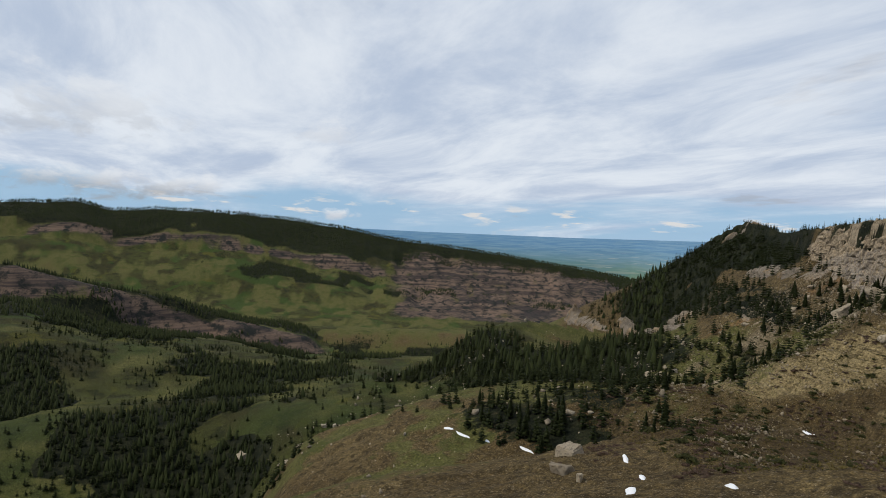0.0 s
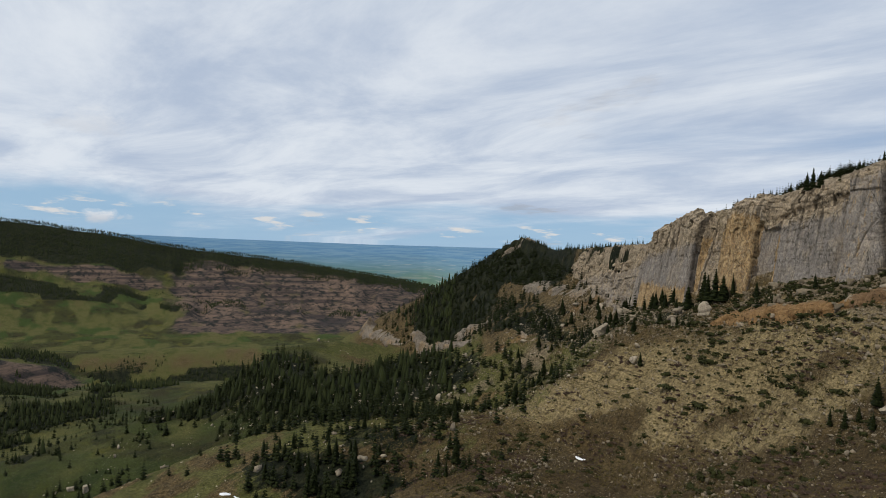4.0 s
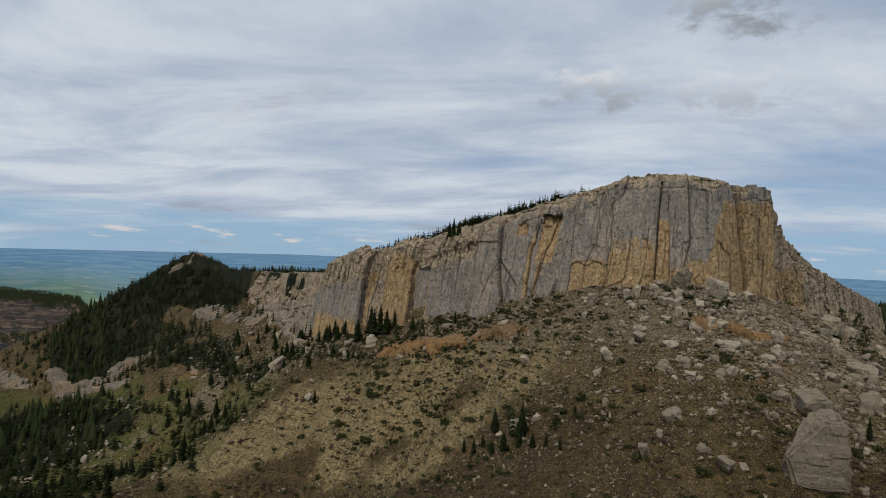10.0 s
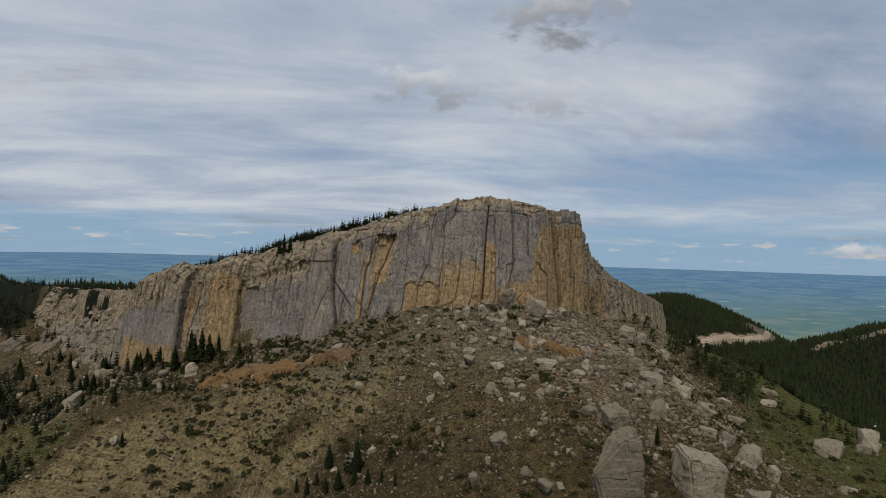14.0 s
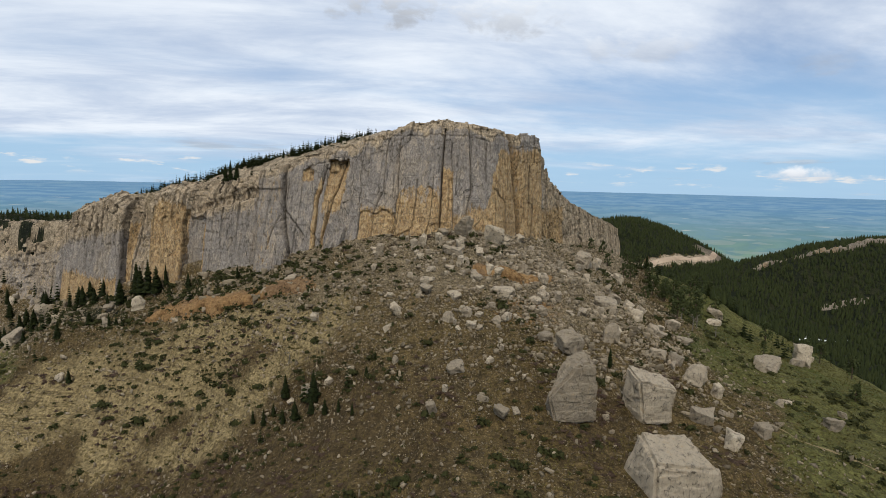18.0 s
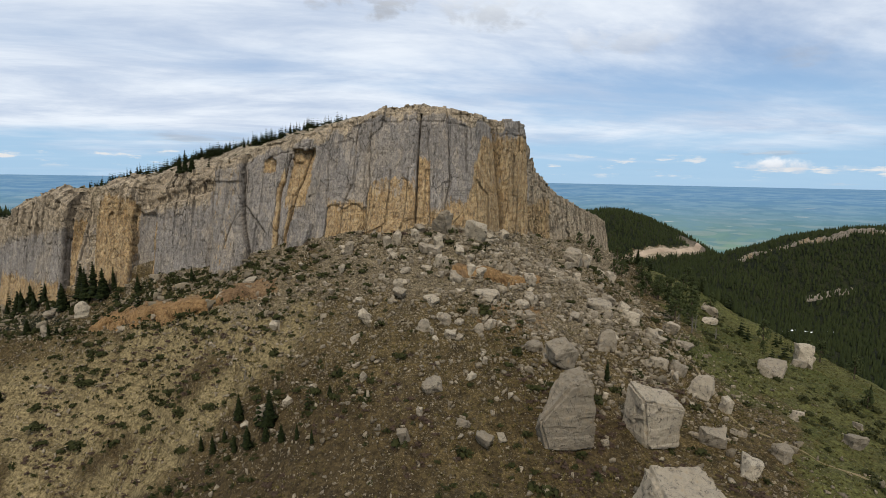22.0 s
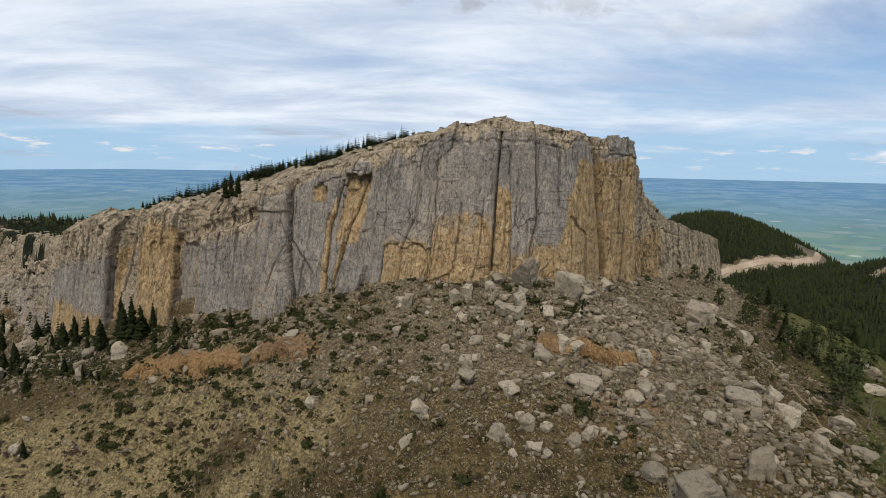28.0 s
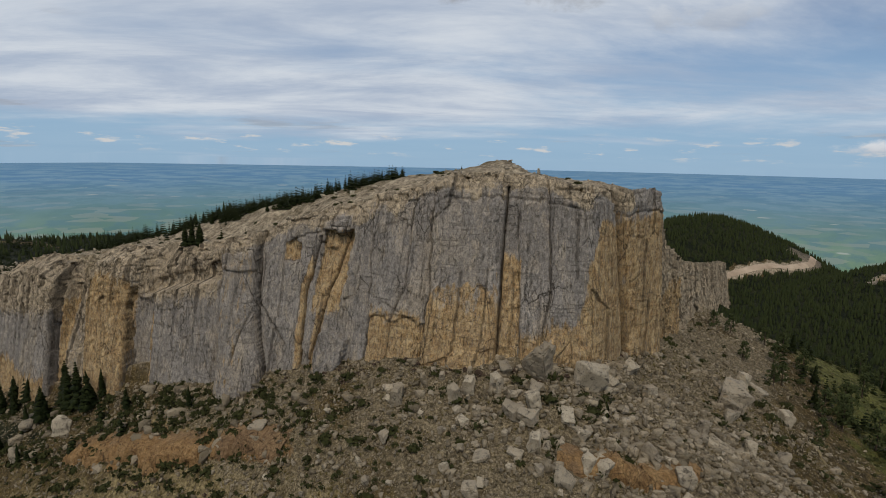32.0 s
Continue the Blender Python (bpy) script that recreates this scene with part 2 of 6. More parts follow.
    bed = node(t, "ShaderNodeCombineXYZ", i0=maths(t, "MULTIPLY", xyz.outputs[0], 0.02), i1=maths(t, "MULTIPLY", xyz.outputs[1], 0.02), i2=maths(t, "MULTIPLY", xyz.outputs[2], 0.55)).outputs[0]
    beds = turb(t, bed, 1.0, 4, 0.6)
    col = blend(t, maths(t, "MULTIPLY", area(ochre), ramp(t, beds, 0.36, 0.56)), col, blend(t, fine, (0.17, 0.095, 0.042), (0.24, 0.150, 0.070)))
    crag = blend(t, ramp(t, mid, 0.3, 0.7), (0.165, 0.130, 0.088), (0.41, 0.335, 0.235))
    farbed = node(t, "ShaderNodeCombineXYZ", i0=maths(t, "MULTIPLY", xyz.outputs[0], 0.0022), i1=maths(t, "MULTIPLY", xyz.outputs[1], 0.0022), i2=maths(t, "MULTIPLY", xyz.outputs[2], 0.055)).outputs[0]
    crag = blend(t, far, crag, blend(t, ramp(t, turb(t, p, 0.022, 8, 0.75), 0.40, 0.54), (0.020, 0.022, 0.020), blend(t, ramp(t, turb(t, farbed, 1.0, 7, 0.7), 0.40, 0.60), (0.048, 0.038, 0.035), (0.165, 0.114, 0.083))))
    col = blend(t, area(rock), col, crag)
    # forest floor: the shade under the trees is put into this dark colour
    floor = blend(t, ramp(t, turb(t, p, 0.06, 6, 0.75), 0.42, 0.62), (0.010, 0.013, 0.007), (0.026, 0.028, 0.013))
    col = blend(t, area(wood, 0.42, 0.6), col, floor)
    col = blend(t, area(snow, 0.45, 0.55), col, (0.80, 0.82, 0.84))
    mottle = node(t, "ShaderNodeCombineColor", i0=ramp(t, turb(t, p, 0.75, 7, 0.78), 0.36, 0.64, 0.52, 1.45))
    t.links.new(mottle.inputs[0].links[0].from_socket, mottle.inputs[1])
    t.links.new(mottle.inputs[0].links[0].from_socket, mottle.inputs[2])
    col = blend(t, maths(t, "SUBTRACT", 1.0, maths(t, "MULTIPLY", far, 0.7)), col, mottle.outputs[0], "MULTIPLY")
    t.links.new(col, b.inputs["Base Color"])
    h = maths(t, "ADD", maths(t, "MULTIPLY", mid, 0.7), maths(t, "MULTIPLY", fine, 0.5))
    h = maths(t, "ADD", h, maths(t, "MULTIPLY", maths(t, "MAXIMUM", speck, speck2), 0.35))
    bump(t, b, h, 1.0, 1.1)
    return m


def make_rock(name, grey, cream, ochre_a, ochre_b, streaks=1.0):
    """Weathered limestone: grey skin with run-off streaks and hair joints, cream where fresh, ochre where it has flaked."""
    m, t, b = material(name, 0.9)
    p = place(t)
    stain, fresh, crack = cover(t, "stone")
    big, mid, fine = turb(t, p, 0.07, 5, 0.6), turb(t, p, 0.45, 7, 0.72), turb(t, p, 2.6, 6, 0.75)
    run = turb(t, mapped(t, p, (0.75, 0.75, 0.022)), 1.0, 7, 0.72, 0.05)
    thin = turb(t, mapped(t, p, (3.0, 3.0, 0.06)), 1.0, 5, 0.75, 0.0)
    skin = blend(t, ramp(t, big, 0.35, 0.65), grey, tuple(c * 1.32 for c in grey))
    skin = blend(t, maths(t, "MULTIPLY", ramp(t, run, 0.52, 0.64), 0.42 * streaks), skin, tuple(c * 0.50 for c in grey))
    skin = blend(t, maths(t, "MULTIPLY", ramp(t, run, 0.46, 0.34), 0.38 * streaks), skin, cream)
    tan = maths(t, "MULTIPLY", ramp(t, turb(t, mapped(t, p, (0.06, 0.06, 0.025)), 1.0, 5, 0.65), 0.48, 0.64), 0.55)
    skin = blend(t, tan, skin, tuple(0.5 * (c + d) for c, d in zip(grey, cream)))
    edge = maths(t, "ADD", maths(t, "MULTIPLY", maths(t, "SUBTRACT", mid, 0.5), 0.9), maths(t, "MULTIPLY", maths(t, "SUBTRACT", run, 0.5), 2.2))
    skin = blend(t, ramp(t, maths(t, "ADD", fresh, edge), 0.35, 0.75), skin, blend(t, ramp(t, mid, 0.3, 0.7), cream, tuple(c * 0.66 for c in cream)))
    warm = blend(t, ramp(t, mid, 0.30, 0.68), ochre_b, ochre_a)
    warm = blend(t, ramp(t, thin, 0.52, 0.68, 0.0, 0.55), warm, tuple(c * 0.9 for c in grey))
    skin = blend(t, ramp(t, maths(t, "ADD", stain, edge), 0.36, 0.78, 0.0, 0.94), skin, warm)
    skin = blend(t, maths(t, "MULTIPLY", ramp(t, thin, 0.48, 0.66), 0.42 * streaks), skin, tuple(c * 0.5 for c in grey))
    skin = blend(t, maths(t, "MULTIPLY", ramp(t, fine, 0.50, 0.62), 0.60), skin, tuple(c * 0.42 for c in grey))
    skin = blend(t, maths(t, "MULTIPLY", ramp(t, fine, 0.45, 0.34), 0.45), skin, cream)
    warp = node(t, "ShaderNodeVectorMath", i0=p, i1=node(t, "ShaderNodeVectorMath", i0=node(t, "ShaderNodeTexNoise", i0=p, i2=0.35, i3=3.0).outputs["Color"], i1=(1.6, 1.6, 1.6)).outputs[0])
    warp.inputs[1].links[0].from_node.operation = "MULTIPLY"
    warp = warp.outputs[0]

    def joints(scale, wide):
        """Dark lines between jointed pieces, and a height for each piece."""
        e = node(t, "ShaderNodeTexVoronoi", i0=mapped(t, warp, scale))
        e.feature = "DISTANCE_TO_EDGE"
        e.inputs["Scale"].default_value = 1.0
        c = node(t, "ShaderNodeTexVoronoi", i0=mapped(t, warp, scale))
        c.inputs["Scale"].default_value = 1.0
        return ramp(t, e.outputs["Distance"], wide, wide * 0.25), node(t, "ShaderNodeSeparateColor", i0=c.outputs["Color"]).outputs[0]
    patch = turb(t, p, 0.09, 3, 0.5)
    big_line, big_step = joints((0.17, 0.17, 0.040), 0.014)
    fine_line, fine_step = joints((0.50, 0.50, 0.17), 0.030)
    beds = turb(t, mapped(t, p, (0.05, 0.05, 1.1)), 1.0, 4, 0.65)
    lines = maths(t, "MULTIPLY", big_line, ramp(t, patch, 0.42, 0.58, 0.15, 1.0))
    lines = maths(t, "MAXIMUM", lines, maths(t, "MULTIPLY", fine_line, ramp(t, maths(t, "ADD", patch, maths(t, "MULTIPLY", fresh, 0.08)), 0.50, 0.66, 0.0, 0.8)))
    lines = maths(t, "MAXIMUM", lines, maths(t, "MULTIPLY", ramp(t, beds, 0.60, 0.68), maths(t, "MULTIPLY", ramp(t, mid, 0.45, 0.60), 0.55)))
    leaves = turb(t, mapped(t, p, (0.06, 0.06, 2.6)), 1.0, 5, 0.7)
    lines = maths(t, "MAXIMUM", lines, maths(t, "MULTIPLY", ramp(t, leaves, 0.585, 0.625), maths(t, "MULTIPLY", ramp(t, turb(t, p, 0.16, 4, 0.6), 0.42, 0.60), 0.60)))
    rifts = turb(t, mapped(t, warp, (1.1, 1.1, 0.07)), 1.0, 3, 0.5)
    lines = maths(t, "MAXIMUM", lines, maths(t, "MULTIPLY", maths(t, "MULTIPLY", ramp(t, rifts, 0.480, 0.498), ramp(t, rifts, 0.520, 0.502)), ramp(t, mid, 0.46, 0.56, 0.0, 0.75)))
    skin = blend(t, ramp(t, fine_step, 0.0, 1.0, 0.0, 0.20), skin, tuple(c * 0.60 for c in grey))
    skin = blend(t, ramp(t, fine_step, 0.40, 0.0, 0.0, 0.12), skin, tuple(min(c * 1.1, 1) for c in cream))
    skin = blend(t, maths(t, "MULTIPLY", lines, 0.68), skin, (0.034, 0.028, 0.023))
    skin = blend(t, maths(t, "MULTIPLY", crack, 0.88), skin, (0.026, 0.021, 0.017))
    pitted = node(t, "ShaderNodeCombineColor", i0=ramp(t, turb(t, mapped(t, p, (1.0, 1.0, 0.6)), 1.3, 7, 0.8), 0.36, 0.64, 0.74, 1.26))
    t.links.new(pitted.inputs[0].links[0].from_socket, pitted.inputs[1])
    t.links.new(pitted.inputs[0].links[0].from_socket, pitted.inputs[2])
    skin = blend(t, 1.0, skin, pitted.outputs[0], "MULTIPLY")
    t.links.new(skin, b.inputs["Base Color"])
    steps = maths(t, "ADD", maths(t, "MULTIPLY", big_step, 0.5), maths(t, "MULTIPLY", fine_step, 0.35))
    h = maths(t, "ADD", maths(t, "ADD", maths(t, "MULTIPLY", mid, 0.45), maths(t, "MULTIPLY", fine, 0.45)), maths(t, "SUBTRACT", steps, maths(t, "MULTIPLY", lines, 0.5)))
    bump(t, b, h, 1.0, 0.85)
    return m


def make_boulder(name, tone_a, tone_b):
    m, t, b = material(name, 0.9)
    p = place(t)
    rnd = node(t, "ShaderNodeObjectInfo").outputs["Random"]
    isl = node(t, "ShaderNodeNewGeometry").outputs["Random Per Island"]
    one = maths(t, "FRACT", maths(t, "ADD", rnd, isl))
    mid, fine = turb(t, p, 0.6, 6, 0.68), turb(t, p, 3.2, 5, 0.7)
    base = blend(t, one, tone_a, tone_b)
    base = blend(t, maths(t, "MULTIPLY", ramp(t, mid, 0.48, 0.70), 0.8), base, (0.185, 0.160, 0.128))
    base = blend(t, maths(t, "MULTIPLY", ramp(t, mid, 0.42, 0.28), 0.7), base, (0.36, 0.255, 0.140))
    base = blend(t, maths(t, "MULTIPLY", ramp(t, fine, 0.52, 0.72), 0.55), base, (0.10, 0.092, 0.080))
    pits = node(t, "ShaderNodeTexVoronoi", i0=mapped(t, p, (1, 1, 0.5)))
    pits.feature = "DISTANCE_TO_EDGE"
    pits.inputs["Scale"].default_value = 0.45
    base = blend(t, maths(t, "MULTIPLY", ramp(t, pits.outputs["Distance"], 0.035, 0.005), ramp(t, mid, 0.46, 0.58, 0.0, 0.75)), base, (0.045, 0.036, 0.026))
    runs = turb(t, mapped(t, p, (1.6, 1.6, 0.18)), 1.0, 6, 0.7)
    base = blend(t, maths(t, "MULTIPLY", ramp(t, runs, 0.54, 0.66), 0.28), base, (0.15, 0.125, 0.092))
    t.links.new(base, b.inputs["Base Color"])
    bump(t, b, maths(t, "ADD", mid, maths(t, "MULTIPLY", fine, 0.6)), 1.0, 0.7)
    return m


def make_leaf(name, a, c, rough=0.8):
    m, t, b = material(name, rough)
    p = place(t)
    rnd = node(t, "ShaderNodeObjectInfo").outputs["Random"]
    isl = node(t, "ShaderNodeNewGeometry").outputs["Random Per Island"]
    one = maths(t, "FRACT", maths(t, "ADD", rnd, isl))
    col = blend(t, maths(t, "MULTIPLY", maths(t, "ADD", one, turb(t, p, 0.35, 4, 0.6)), 0.5), a, c)
    t.links.new(col, b.inputs["Base Color"])
    return m


def make_plain(name, tones, scale, rough=0.9, depth=0.1):
    m, t, b = material(name, rough)
    p = place(t)
    n = turb(t, p, scale, 6, 0.65)
    t.links.new(blend(t, ramp(t, n, 0.3, 0.7), *tones), b.inputs["Base Color"])
    bump(t, b, n, 0.6, depth)
    return m


def make_far_plain():
    """The plain in the distance, its blue haze painted into the colours: pastures, ploughland and small waters."""
    m, t, b = material("far_plain", 1.0)
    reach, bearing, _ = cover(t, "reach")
    at = node(t, "ShaderNodeCombineXYZ", i0=maths(t, "MULTIPLY", bearing, 30.0), i1=maths(t, "DIVIDE", 9.0, maths(t, "SUBTRACT", 1.25, reach))).outputs[0]
    wide = turb(t, mapped(t, at, (0.5, 0.35, 1)), 1.0, 6, 0.62)
    strip = turb(t, mapped(t, at, (1.6, 1.3, 1)), 1.0, 7, 0.65)
    field = node(t, "ShaderNodeTexVoronoi", i0=mapped(t, at, (2.2, 5.5, 1)))
    field.inputs["Scale"].default_value = 1.0
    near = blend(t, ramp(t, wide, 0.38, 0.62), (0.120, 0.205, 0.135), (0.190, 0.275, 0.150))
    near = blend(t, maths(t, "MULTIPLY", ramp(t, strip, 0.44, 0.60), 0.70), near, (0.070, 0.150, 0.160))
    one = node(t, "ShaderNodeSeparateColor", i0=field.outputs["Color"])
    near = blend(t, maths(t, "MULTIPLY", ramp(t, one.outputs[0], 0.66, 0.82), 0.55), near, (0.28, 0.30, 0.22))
    # blue of the distant haze, mixed into the base colour as reach grows
    away_haze = blend(t, ramp(t, strip, 0.44, 0.58), (0.100, 0.215, 0.350), (0.165, 0.285, 0.390))
    col = blend(t, ramp(t, maths(t, "ADD", reach, maths(t, "MULTIPLY", wide, 0.25)), 0.28, 0.90), near, away_haze)
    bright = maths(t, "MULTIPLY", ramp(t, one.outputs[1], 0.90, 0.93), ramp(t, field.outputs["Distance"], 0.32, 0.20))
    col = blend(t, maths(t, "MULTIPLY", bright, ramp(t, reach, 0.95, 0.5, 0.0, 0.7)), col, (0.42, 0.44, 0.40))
    t.links.new(col, b.inputs["Base Color"])
    return m


mat_ground = make_ground()
mat_rock = make_rock("cliff_rock", (0.262, 0.236, 0.210), (0.570, 0.455, 0.310), (0.400, 0.232, 0.085), (0.580, 0.420, 0.210))
mat_crag = make_rock("crag_rock", (0.215, 0.185, 0.150), (0.400, 0.320, 0.225), (0.320, 0.205, 0.100), (0.380, 0.280, 0.165), 0.7)
mat_boulder = make_boulder("boulder_stone", (0.250, 0.208, 0.150), (0.500, 0.425, 0.315))
mat_scree = make_boulder("scree_stone", (0.150, 0.120, 0.078), (0.390, 0.322, 0.225))
mat_rust = make_rock("rust_beds", (0.225, 0.140, 0.075), (0.370, 0.255, 0.135), (0.275, 0.150, 0.060), (0.370, 0.235, 0.105), 0.9)
mat_needle = make_leaf("conifer_needles", (0.011, 0.017, 0.005), (0.030, 0.037, 0.010))
mat_pine = make_leaf("pine_needles", (0.030, 0.040, 0.014), (0.055, 0.064, 0.022))
mat_shrub = make_leaf("juniper_leaves", (0.024, 0.027, 0.009), (0.048, 0.050, 0.016))
mat_brush = make_leaf("bare_brush", (0.060, 0.040, 0.030), (0.095, 0.064, 0.045))
mat_bark = make_plain("bark", ((0.055, 0.040, 0.030), (0.115, 0.085, 0.062)), 4.0)
mat_dead = make_plain("dead_wood", ((0.10, 0.088, 0.075), (0.20, 0.18, 0.155)), 3.0)
mat_track = make_plain("trodden_earth", ((0.15, 0.115, 0.060), (0.25, 0.195, 0.105)), 0.8)
mat_cut = make_plain("road_cut", ((0.30, 0.225, 0.160), (0.46, 0.360, 0.265)), 0.04, 0.95, 1.0)
mat_snow = make_plain("old_snow", ((0.74, 0.76, 0.79), (0.84, 0.86, 0.88)), 0.5, 0.6)
mat_metal = make_plain("weathered_rail", ((0.22, 0.21, 0.20), (0.34, 0.32, 0.29)), 2.0, 0.6)
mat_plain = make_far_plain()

# ---------------------------------------------------------------- landform
# The escarpment in plan, from the far spur round to the east: x, y, height of the rim, height of the foot.
SCARP = [(-1100, 560, -330, -330), (-860, 640, -178, -184), (-700, 700, -76, -82), (-592, 700, -21, -36),
         (-460, 600, -37, -54), (-330, 480, -33, -60), (-252, 413, -29, -74), (-222, 397, -27, -72), (-203, 386, -24, -70)]
SCARP += [(-196, 380, -15, -66), (-178, 366, -9, -62), (-167, 356, -7, -60), (-152, 347, -7, -58), (-122, 338, 0, -48), (-83, 321, 5, -34), (-60, 311, 10, -33),
          (-40, 304, 19, -27), (-12, 293, 27, -23), (10, 283, 34.0, -19), (25, 278, 35.0, -17), (42, 275, 34.0, -16)]
SCARP += [(53, 280, 32.0, -18), (64, 294, 30.5, -21), (75, 305, 31, -22), (85, 312, 29.5, -24), (92, 325, 17, -26), (102, 342, 7, -29), (118, 362, -3, -33),
          (160, 430, -15, -40), (205, 505, -26, -45), (235, 550, -35, -60), (330, 700, -90, -100), (500, 950, -160, -160)]
# Swells and hollows of the slopes: x, y, height, reach.
SWELLS = [(-40, 265, 1.7, 40), (-110, 285, -8.6, 40), (-180, 250, 7.0, 45), (-210, 335, 0.2, 40), (-260, 300, -24.9, 50), (-300, 365, -1.7, 50), (-190, 130, -15.6, 60), (-345, 150, 8.2, 80), (-450, 220, -25.1, 80), (-560, 300, -17.9, 90), (10, 195, 2.3, 35), (20, 235, 0.8, 30), (50, 255, -1.6, 28), (90, 260, 3.9, 30), (60, 225, -5.4, 30), (85, 195, 0.3, 30), (120, 240, -0.9, 35), (140, 170, 4.4, 40), (186, 250, 2.7, 40), (240, 300, 6.8, 50), (250, 400, -23.7, 55), (-480, 480, -18.8, 55), (-620, 525, -64.0, 65), (-390, 440, -6.1, 55), (75, 130, 0.6, 45), (0, 60, 0.8, 110), (150, 60, 6.3, 110), (-90, 200, -14.8, 55), (0, 130, 4.1, 50), (-45, 215, -9.0, 35), (-130, 235, -21.7, 40), (-420, 320, -14.7, 70), (-560, 440, -35.9, 60), (-730, 420, -7.9, 80), (270, 430, 65.7, 60), (290, 330, -3.1, 60)]


# hollows in the west, where the near hill breaks off
HOLLOWS = [(-330, -150, -60, 120), (-560, 40, -20, 90)]


def lean_of(x):
    """How far the cliff leans back, metres a metre: the prow stands upright."""
    return np.interp(x, [-170, -150, -60, 20, 45, 62, 70, 110, 160], [0.16, 0.16, 0.20, 0.22, 0.18, 0.06, 0.02, 0.08, 0.15])


def hash2(i, j, seed):
    n = (i * 374761393 + j * 668265263 + seed * 974634777) & 0x7FFFFFFF
    n = ((n ^ (n >> 13)) * 1274126177) & 0x7FFFFFFF
    return ((n ^ (n >> 16)) & 0xFFFF) / 65535.0


def vnoise(x, y, seed=0):
    """Smooth value noise in -1..1."""
    i, j = np.floor(x).astype(np.int64), np.floor(y).astype(np.int64)
    u, v = x - i, y - j
    u, v = u * u * u * (u * (u * 6 - 15) + 10), v * v * v * (v * (v * 6 - 15) + 10)
    a, b, c, d = hash2(i, j, seed), hash2(i + 1, j, seed), hash2(i, j + 1, seed), hash2(i + 1, j + 1, seed)
    return 2 * (a + (b - a) * u + (c - a) * v + (a - b - c + d) * u * v) - 1


def fbm(x, y, size, octaves=4, seed=0, gain=0.5):
    t, amp, f = 0, 1.0, 1.0 / size
    for k in range(octaves):
        t = t + amp * vnoise(x * f + 17.3 * k, y * f - 9.1 * k, seed + k)
        amp, f = amp * gain, f * 2.03
    return t


def smooth(a, b, x):
    t = np.clip((x - a) / (b - a), 0, 1)
    return t * t * (3 - 2 * t)


def scarp_at(x, y):
    """Signed distance from the escarpment (positive before it), length along it, rim and foot heights."""
    best = np.full(x.shape, 1e18)
    dist, along, rim, foot = (np.zeros(x.shape) for _ in range(4))
    run = 0.0
    for (ax, ay, at, ab), (bx, by, bt, bb) in zip(SCARP, SCARP[1:]):
        ux, uy = bx - ax, by - ay
        ln = math.hypot(ux, uy)
        t = np.clip(((x - ax) * ux + (y - ay) * uy) / ln ** 2, 0, 1)
        dx, dy = x - ax - t * ux, y - ay - t * uy
        q = dx * dx + dy * dy
        side = np.where(uy * dx - ux * dy >= 0, 1.0, -1.0)
        m = q < best
        best = np.where(m, q, best)
        dist = np.where(m, side * np.sqrt(q), dist)
        along = np.where(m, run + t * ln, along)
        rim = np.where(m, at + t * (bt - at), rim)
        foot = np.where(m, ab + t * (bb - ab), foot)
        run += ln
    return dist, along, rim, foot


# Bearings in degrees from north (the y axis): the skyline of the far range, the horizon of the plain, the hills to the east.
def by_bearing(az, pairs):
    return np.interp(az, [p[0] for p in pairs], [p[1] for p in pairs])


RANGE = [(-180, 60), (-125, 40), (-112, -5), (-106.5, -12), (-101.6, 22), (-98.7, -30), (-95.6, 0), (-88.4, -7), (-83.1, -28),
         (-77.5, -82), (-72.9, -142), (-67.1, -182), (-61.3, -228), (-55.6, -280), (-49.6, -342), (-43, -420), (-36, -520), (180, -600)]
PLAIN_EDGE = [(-180, -85), (-70, -92), (-55, -80), (-42, -55), (-30, -30), (0, -21), (20, -18), (45, -18), (180, -60)]


# Rise of the bench by bearing, and its distance.
BENCH = [(-180, 85), (-106, 85), (-100, 100), (-94, 92), (-89, 58), (-82, 48), (-77, 18), (-72, 0), (180, 0)]
UPVALE = [(-180, 190), (-112, 180), (-106, 160), (-100, 95), (-94, 75), (-89, 52), (-82, 5), (-75, 0), (180, 0)]
BENCH_AT = 1700


def range_way(az, r):
    """How far up the side of the range, 0 at its foot, about 0.63 at the rim crag, 1 at the crest."""
    q, at = (r - 2700) / 1600, by_bearing(az, [(-180, 0.80), (-106, 0.78), (-98, 0.72), (-90, 0.68), (-80, 0.63), (-70, 0.60), (180, 0.60)])
    return np.where(q < at, q * 0.6 / at, 0.6 + (q - at) * 0.4 / (1 - at))


